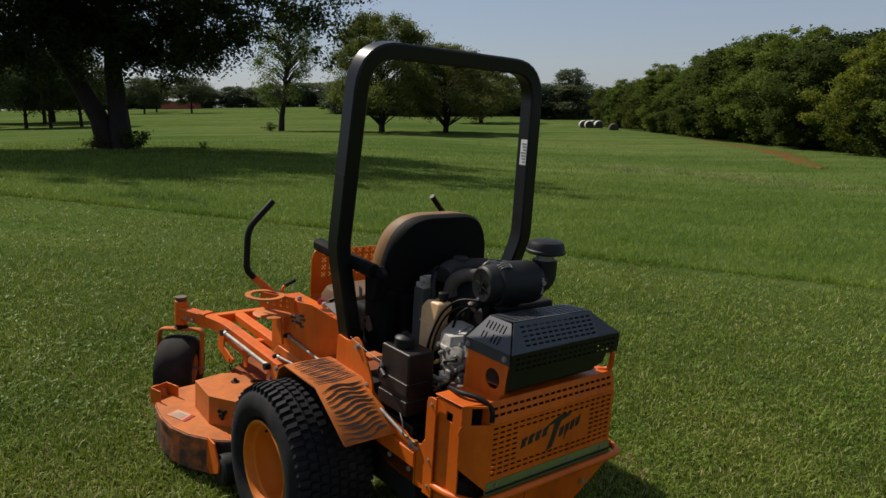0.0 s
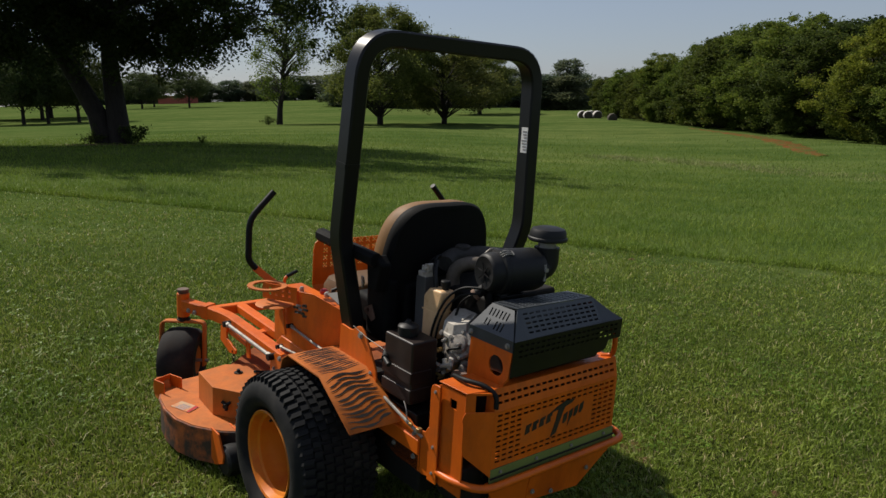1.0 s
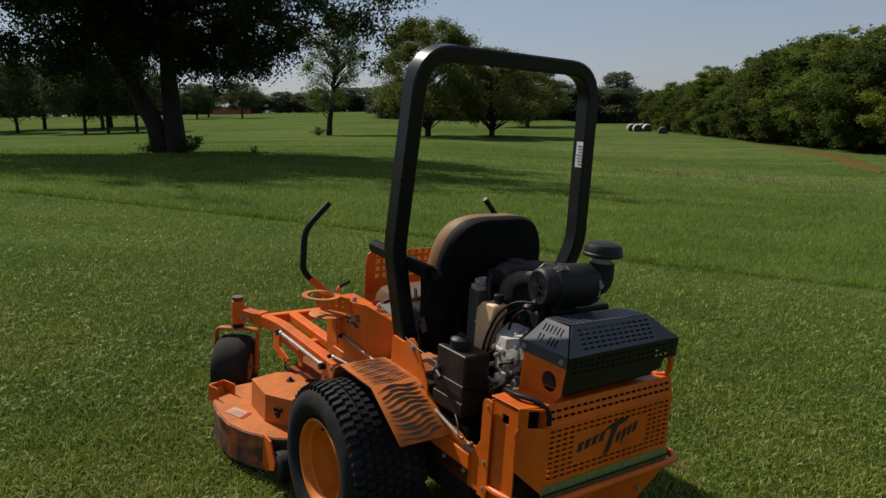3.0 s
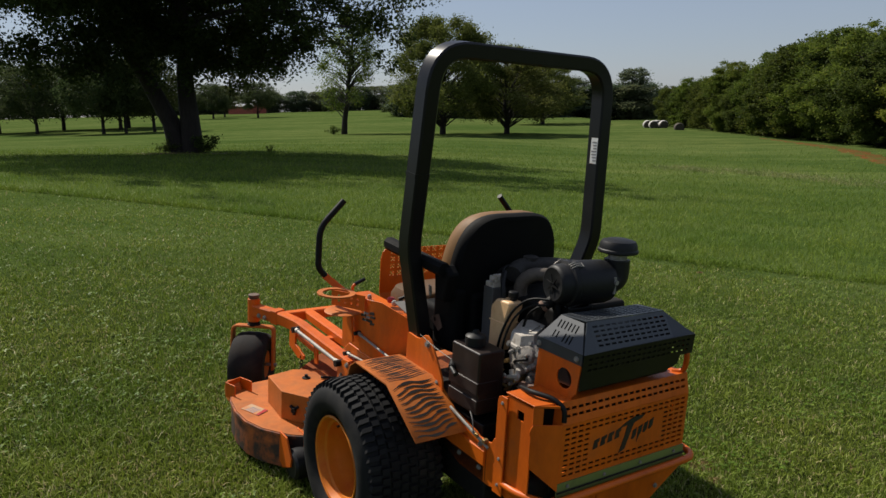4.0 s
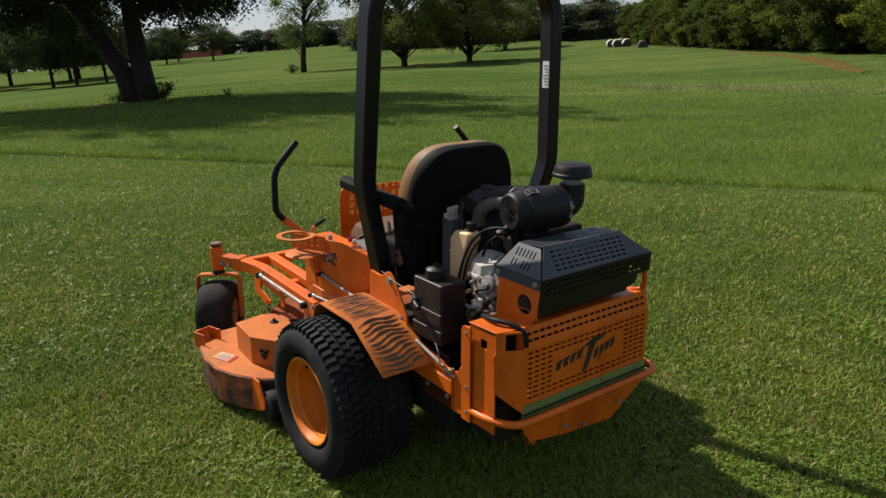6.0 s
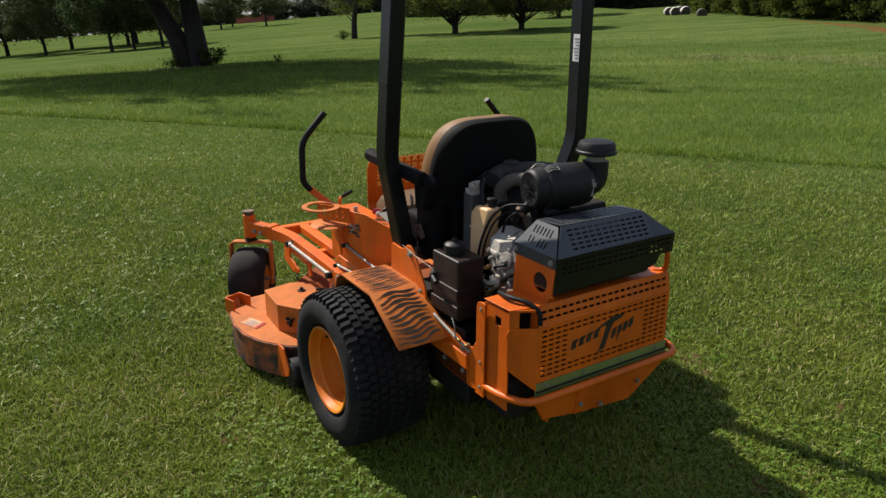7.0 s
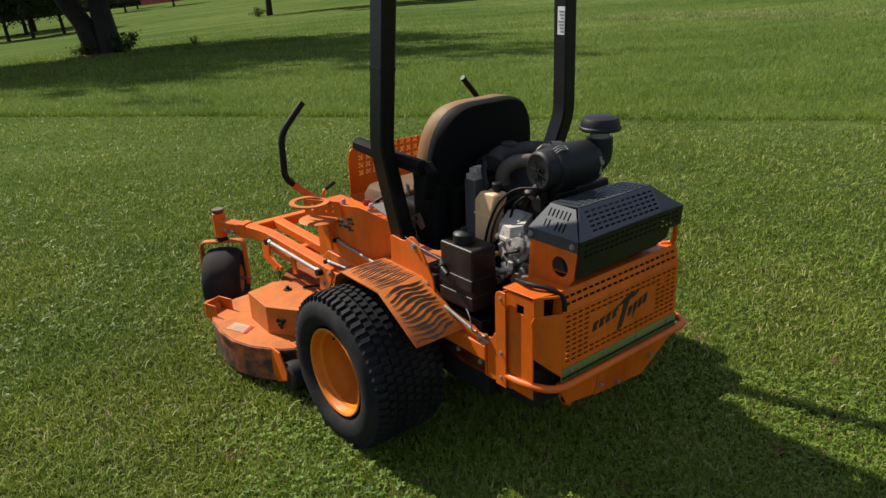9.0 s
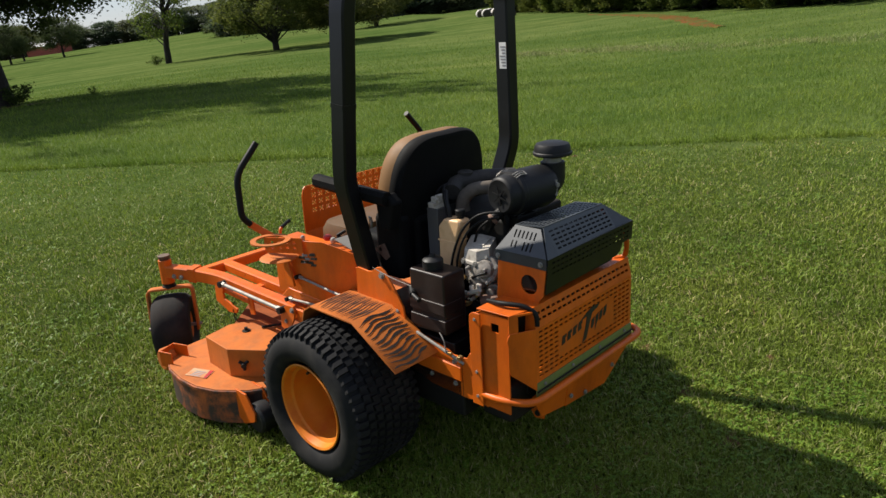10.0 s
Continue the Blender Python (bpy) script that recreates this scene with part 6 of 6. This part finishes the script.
part("seat_bracket", bm, RUSTY, SEAT, "worn brown steel bracket with a round hole")

# raised floor plate with cross-shaped cut-outs
bm = bm_new()
holes = []
for i in range(13):
    for j in range(4):
        cu, cv = 0.045 + i * 0.039, 0.095 + j * 0.036
        holes += [(cu - 0.011, cu - 0.004, cv - 0.011, cv - 0.004), (cu + 0.004, cu + 0.011, cv - 0.011, cv - 0.004), (cu - 0.004, cu + 0.004, cv - 0.004, cv + 0.004),
                  (cu - 0.011, cu - 0.004, cv + 0.004, cv + 0.011), (cu + 0.004, cu + 0.011, cv + 0.004, cv + 0.011)]
perforated(bm, (-0.205, 0.835, 0.690), (1, 0, 0), (0, -0.012, 0.215), 0.575, 0.2155, holes, 0.004)
floor_plate = part("floor_plate", bm, ORANGE, mower, "orange foot plate with cross-shaped cut-outs, folded up")
bm = bm_new()
plate(bm, [(-0.222, 0.835, 0.690), (-0.205, 0.835, 0.690), (-0.205, 0.823, 0.905), (-0.216, 0.824, 0.895), (-0.224, 0.828, 0.86)], 0.004)
plate(bm, [(-0.190, 0.79, 0.54), (0.37, 0.79, 0.54), (0.37, 0.835, 0.690), (-0.222, 0.835, 0.690)], 0.004)
part("plate_foot", bm, ORANGE, floor_plate)

# left console: housing, arm-height box, cup ring, levers
bm = bm_new()
prism(bm, [(-0.462, 0.735), (-0.462, 0.380), (-0.392, 0.268), (-0.330, 0.262), (-0.330, 0.735)], "z", 0.50, 0.78)
for v in bm.verts:
    if v.co.z > 0.7:
        v.co.z = 0.737 + 0.05 * min(1.0, (0.735 - v.co.y) / 0.355) - 0.46 * max(0.0, 0.38 - v.co.y)
console = part("console", bm, ORANGE, mower, "orange side console with worn dark emblem", bevel=0.003)
bm = bm_new()
plate(bm, [(-0.412, 0.365, 0.7845), (-0.345, 0.365, 0.7845), (-0.345, 0.275, 0.7432), (-0.388, 0.275, 0.7432)], -0.004)
part("console_top", bm, STEEL, console, "worn grey metal plate")
rnd = random.Random(4)
for i in range(11):
    bm = bm_new()
    y, z = 0.560 - rnd.uniform(0, 0.10), 0.690 + rnd.uniform(-0.03, 0.03)
    prism(bm, [(y, z), (y - rnd.uniform(0.02, 0.045), z + 0.006), (y - rnd.uniform(0.02, 0.05), z + 0.016), (y - 0.005, z + 0.012)], "x", -0.4645, -0.4630)
    part("emblem_smudge", bm, PRINT_GREY if i % 5 == 0 else LOGO_DARK, console)
bm = bm_new()
prism(bm, [(0.262, 0.47), (0.262, 0.52), (0.66, 0.53), (0.72, 0.48)], "x", -0.466, -0.32)
part("console_foot", bm, ORANGE, console, bevel=0.006)
# cup ring: an oval flat ring on a bracket
bm = bm_new()
n = 40
oc, A0, B0 = Vector((-0.572, 0.575, 0.792)), 0.085, 0.080
loops = [[], [], [], []]
for i in range(n):
    a = 2 * math.pi * i / n
    for k, (f, dz) in enumerate(((1.0, 0.0), (0.72, 0.0), (0.72, -0.006), (1.0, -0.006))):
        loops[k].append(bm.verts.new(oc + Vector((math.cos(a) * B0 * f, math.sin(a) * A0 * f, dz))))
for k in range(4):
    q, s = loops[k], loops[(k + 1) % 4]
    for i in range(n):
        bm.faces.new((q[i], q[(i + 1) % n], s[(i + 1) % n], s[i]))
cup = part("cup_ring", bm, ORANGE_DUSTY, mower, "orange oval cup-holder ring on a bracket")
bm = bm_new()
perforated(bm, (-0.560, 0.640, 0.722), (0.55, -1, 0), (0, 0, 1), 0.17, 0.066, slot_grid(0.02, 0.15, 0.012, 0.058, 4, 2, 0.4, 0.45), 0.004)
part("cup_bracket", bm, ORANGE, cup)
bm = bm_new()
lathe(bm, [(0, 0), (0.075, 0.0), (0.082, 0.004), (0.075, 0.008), (0, 0.006)], (-0.525, 0.600, 0.695), (0, 0, 1), 28)
part("cup_saucer", bm, ORANGE_DUSTY, cup, smooth=True)
bm = bm_new()
prism(bm, [(0.630, 0.56), (0.635, 0.700), (0.605, 0.700), (0.575, 0.56)], "x", -0.490, -0.480)
part("cup_leg", bm, ORANGE, cup, bevel=0.002)


def lever(s):
    lv = empty("control_lever", mower)
    bm = bm_new()
    tube(bm, [(s * 0.528, 0.785, 0.812), (s * 0.560, 0.792, 0.850), (s * 0.552, 0.800, 1.03), (s * 0.440, 0.794, 1.148)], 0.0140, 0.05, 14)
    part("grip", bm, HOSE, lv, "black foam lever grip", smooth=True)
    bm = bm_new()
    sweep(bm, fillet([(s * 0.534, 0.785, 0.818), (s * 0.505, 0.775, 0.790), (s * 0.445, 0.74, 0.735)], 0.02, 3), rect(0.030, 0.010, 0.002), up=(0, 1, 0))
    part("lever_arm", bm, ORANGE, lv, bevel=0.0015)
    return lv


for s in (-1, 1):
    lever(s)
bm = bm_new()
tube(bm, [(-0.395, 0.775, 0.70), (-0.395, 0.775, 0.752), (-0.380, 0.780, 0.763)], 0.007, 0.02, 10)
pb = part("brake_lever", bm, ORANGE, mower, "small orange hand lever with black grip", smooth=True)
bm = bm_new()
tube(bm, [(-0.385, 0.778, 0.761), (-0.315, 0.815, 0.771)], 0.0085, seg=10)
part("grip", bm, HOSE, pb, smooth=True)
for x, y, z, m, r in ((-0.365, 0.47, 0.768, RED_PLASTIC, 0.018), (-0.39, 0.40, 0.775, STEEL, 0.012), (-0.36, 0.40, 0.778, HOSE, 0.010), (-0.40, 0.60, 0.752, STEEL, 0.010)):
    bm = bm_new()
    lathe(bm, [(r * 0.8, 0), (r, 0.006), (r, 0.016), (r * 0.6, 0.022), (0, 0.022)], (x, y, z - 0.015), (0, 0, 1), 14)
    part("knob", bm, m, console, smooth=True)
bm = bm_new()
tube(bm, [(-0.37, 0.40, 0.785), (-0.335, 0.385, 0.80)], 0.007, seg=8)
part("switch_lever", bm, HOSE, console)
bm = bm_new()
box(bm, (0.30, 0.285, 0.50), (0.425, 0.74, 0.72))
part("console", bm, ORANGE, mower, bevel=0.02)

# struts and deck lift linkage on the left
STRUTS = (((-0.508, 1.165, 0.447), (-0.508, 0.670, 0.436), 0.009), ((-0.478, 0.646, 0.486), (-0.478, 0.40, 0.506), 0.0055), ((-0.472, 0.559, 0.605), (-0.472, 0.26, 0.580), 0.0055))
for a, b, r in STRUTS:
    bm = bm_new()
    a, b = Vector(a), Vector(b)
    cyl(bm, a, b, r, seg=12)
    w = (b - a).normalized()
    for e, sgn in ((a, 1), (b, -1)):
        cyl(bm, e - w * sgn * 0.004, e + w * sgn * 0.03, r * 1.5, seg=6)
    st = part("strut", bm, STEEL, mower, "bright zinc-plated strut", smooth=True)
    for e in (a, b):
        bm = bm_new()
        cyl(bm, e + Vector((-0.018, 0, 0)), e + Vector((0.018, 0, 0)), r * 1.7, seg=12)
        part("rod_end", bm, DARK_STEEL, st, smooth=True)
bm = bm_new()
prism(bm, [(0.695, 0.430), (0.640, 0.462), (0.590, 0.468), (0.580, 0.445), (0.602, 0.395), (0.650, 0.335), (0.700, 0.345)], "x", -0.500, -0.492)
pivot = part("lift_pivot", bm, ORANGE, mower, bevel=0.0015)
bolt(pivot, (-0.500, 0.600, 0.448), (-1, 0, 0), 1.0)
bolt(pivot, (-0.500, 0.655, 0.385), (-1, 0, 0), 0.8)
bm = bm_new()
prism(bm, [(1.234, 0.420), (1.175, 0.458), (1.140, 0.446), (1.165, 0.405), (1.160, 0.375), (1.050, 0.345), (1.062, 0.322), (1.124, 0.312), (1.238, 0.346)], "x", -0.512, -0.502)
part("lift_arm", bm, ORANGE, mower, bevel=0.0015)
bm = bm_new()
prism(bm, [(0.965, 0.44), (0.925, 0.44), (0.918, 0.345), (0.955, 0.338)], "x", -0.498, -0.490)
prism(bm, [(1.17, 0.420), (0.95, 0.410), (0.95, 0.392), (1.17, 0.400)], "x", -0.502, -0.480)
part("lift_bracket", bm, ORANGE, mower, bevel=0.0015)
for i in range(5):
    bm = bm_new()
    z = 0.330 - i * 0.015
    a = (1, 0, 0) if i % 2 else (0, 1, 0)
    lathe(bm, [(0.0075 + 0.0025 * math.cos(t), 0.0025 * math.sin(t)) for t in (2 * math.pi * k / 6 for k in range(6))], (-0.507, 1.085, z), a, 12, closed=True)
    part("chain_link", bm, DARK_STEEL, mower, smooth=True)

# ---- cutting deck ----
DECK = empty("cutting_deck", mower)
tagged(DECK, "scuffed orange steel cutting deck")
outline = [(-0.60, 1.30), (-0.72, 1.29), (-0.80, 1.235), (-0.845, 1.13), (-0.862, 1.00), (-0.855, 0.88), (-0.82, 0.775), (-0.74, 0.66), (-0.60, 0.56), (-0.3, 0.50), (0.3, 0.50), (0.60, 0.56), (0.78, 0.72), (0.84, 0.95), (0.80, 1.2), (0.70, 1.30)]
bm = bm_new()
prism(bm, outline, "z", 0.142, 0.150)
part("deck_top", bm, ORANGE_DUSTY, DECK, "dusty orange deck top", bevel=0.003)
bm = bm_new()
lo = [(x * 0.985, 0.93 + (y - 0.93) * 0.97) for x, y in outline]
v0 = [bm.verts.new((x, y, 0.142)) for x, y in outline]
v1 = [bm.verts.new((x, y, -0.012)) for x, y in outline]
v2 = [bm.verts.new((x, y, -0.012)) for x, y in lo]
v3 = [bm.verts.new((x, y, 0.140)) for x, y in lo]
k = len(outline)
for q, s in ((v0, v1), (v1, v2), (v2, v3)):
    for i in range(k):
        bm.faces.new((q[i], q[(i + 1) % k], s[(i + 1) % k], s[i]))
part("deck_skirt", bm, ORANGE_RUST, DECK, "scraped and blackened deck skirt", smooth=True)
bm = bm_new()
sweep(bm, [(x * 1.004, 0.93 + (y - 0.93) * 1.004, 0.138) for x, y in outline[:9]], rect(0.008, 0.016, 0.002), up=(0, 0, 1))
part("deck_rim", bm, ORANGE_RUST, DECK, smooth=True)
# spindle cover: a flat-topped box with a pointed front
bm = bm_new()
prism(bm, [(-0.700, 1.030), (-0.712, 0.825), (-0.590, 0.640), (-0.43, 0.70), (-0.43, 0.99), (-0.560, 1.060)], "z", 0.150, 0.282)
cover = part("belt_cover", bm, ORANGE_DUSTY, DECK, "orange steel belt cover", bevel=0.003)
bm = bm_new()
lathe(bm, [(0.020, 0), (0.020, 0.004), (0.008, 0.005), (0.008, 0.018), (0, 0.018)], (-0.550, 0.925, 0.282), (0, 0, 1), 14)
part("cover_nut", bm, DARK_STEEL, cover)
bm = bm_new()
kc = Vector((-0.676, 0.762, 0.212))
for i in range(3):
    a = 2 * math.pi * i / 3 + 0.5
    d = Vector((0.55 * math.cos(a), -0.45 * math.cos(a), math.sin(a))).normalized()
    cyl(bm, kc, kc + d * 0.026, 0.008, 0.007, seg=10)
cyl(bm, kc + Vector((-0.012, -0.015, 0)), kc + Vector((0.02, 0.02, 0)), 0.011, seg=12)
part("cover_knob", bm, BLACK_PLASTIC, cover, smooth=True)
bm = bm_new()
prism(bm, [(-0.34, 1.24), (-0.53, 1.07), (-0.46, 0.62), (0.20, 0.62), (0.20, 1.24)], "z", 0.150, 0.272)
part("middle_cover", bm, RUST_COVER, DECK, "rust-brown middle belt cover", bevel=0.006)
bm = bm_new()
tube(bm, [(-0.492, 0.885, 0.290), (-0.45, 0.855, 0.292), (-0.38, 0.80, 0.296)], 0.006, 0.03, 8)
part("hose", bm, HOSE, DECK, "black hose lying across the belt covers", smooth=True)
bm = bm_new()
plate(bm, [(-0.838, 1.005, 0.1515), (-0.795, 0.895, 0.1515), (-0.735, 0.930, 0.1515), (-0.778, 1.035, 0.1515)], 0.0012)
lab = part("warning_sticker", bm, STICKER_WARM, DECK, "faded cream and red warning sticker")
bm = bm_new()
plate(bm, [(-0.800, 0.910, 0.1532), (-0.795, 0.897, 0.1532), (-0.737, 0.931, 0.1532), (-0.745, 0.950, 0.1532)], 0.0006)
part("print_block", bm, RED_PLASTIC, lab)
for i in range(4):
    bm = bm_new()
    o = Vector((-0.826 + i * 0.012, 0.985 + i * 0.004, 0.1530))
    plate(bm, [o, o + Vector((0.020, -0.052, 0)), o + Vector((0.026, -0.049, 0)), o + Vector((0.006, 0.003, 0))], 0.0006)
    part("print_line", bm, PRINT_GREY, lab)
bm = bm_new()
for x0, y0, x1, y1 in ((-0.838, 1.228, -0.755, 1.262), (-0.755, 1.262, -0.725, 1.180), (-0.838, 1.228, -0.815, 1.155)):
    plate(bm, [(x0, y0, 0.13), (x1, y1, 0.13), (x1, y1, 0.205), (x0, y0, 0.205)], 0.006)
part("corner_bracket", bm, ORANGE, DECK, bevel=0.0015)
bm = bm_new()
lathe(bm, [(0.0, -0.03), (0.045, -0.03), (0.055, -0.02), (0.055, 0.02), (0.045, 0.03), (0, 0.03)], (-0.79, 1.27, 0.135), (1, 0, 0), 22)
part("anti_scalp_wheel", bm, ORANGE_DUSTY, DECK, smooth=True)
bm = bm_new()
for x in (-0.765, -0.685):
    prism(bm, [(0.70, 0.155), (0.70, 0.02), (0.66, 0.0), (0.575, 0.04), (0.565, 0.08), (0.62, 0.155)], "x", x - 0.004, x + 0.004)
part("wheel_bracket", bm, ORANGE, DECK, bevel=0.0015)
bm = bm_new()
lathe(bm, [(0.0, -0.034), (0.055, -0.036), (0.066, -0.026), (0.068, 0), (0.066, 0.026), (0.055, 0.036), (0, 0.034)], (-0.725, 0.585, 0.045), (1, 0, 0), 26)
part("anti_scalp_wheel", bm, BLACK_PLASTIC, DECK, "worn grey-black roller wheel", smooth=True)
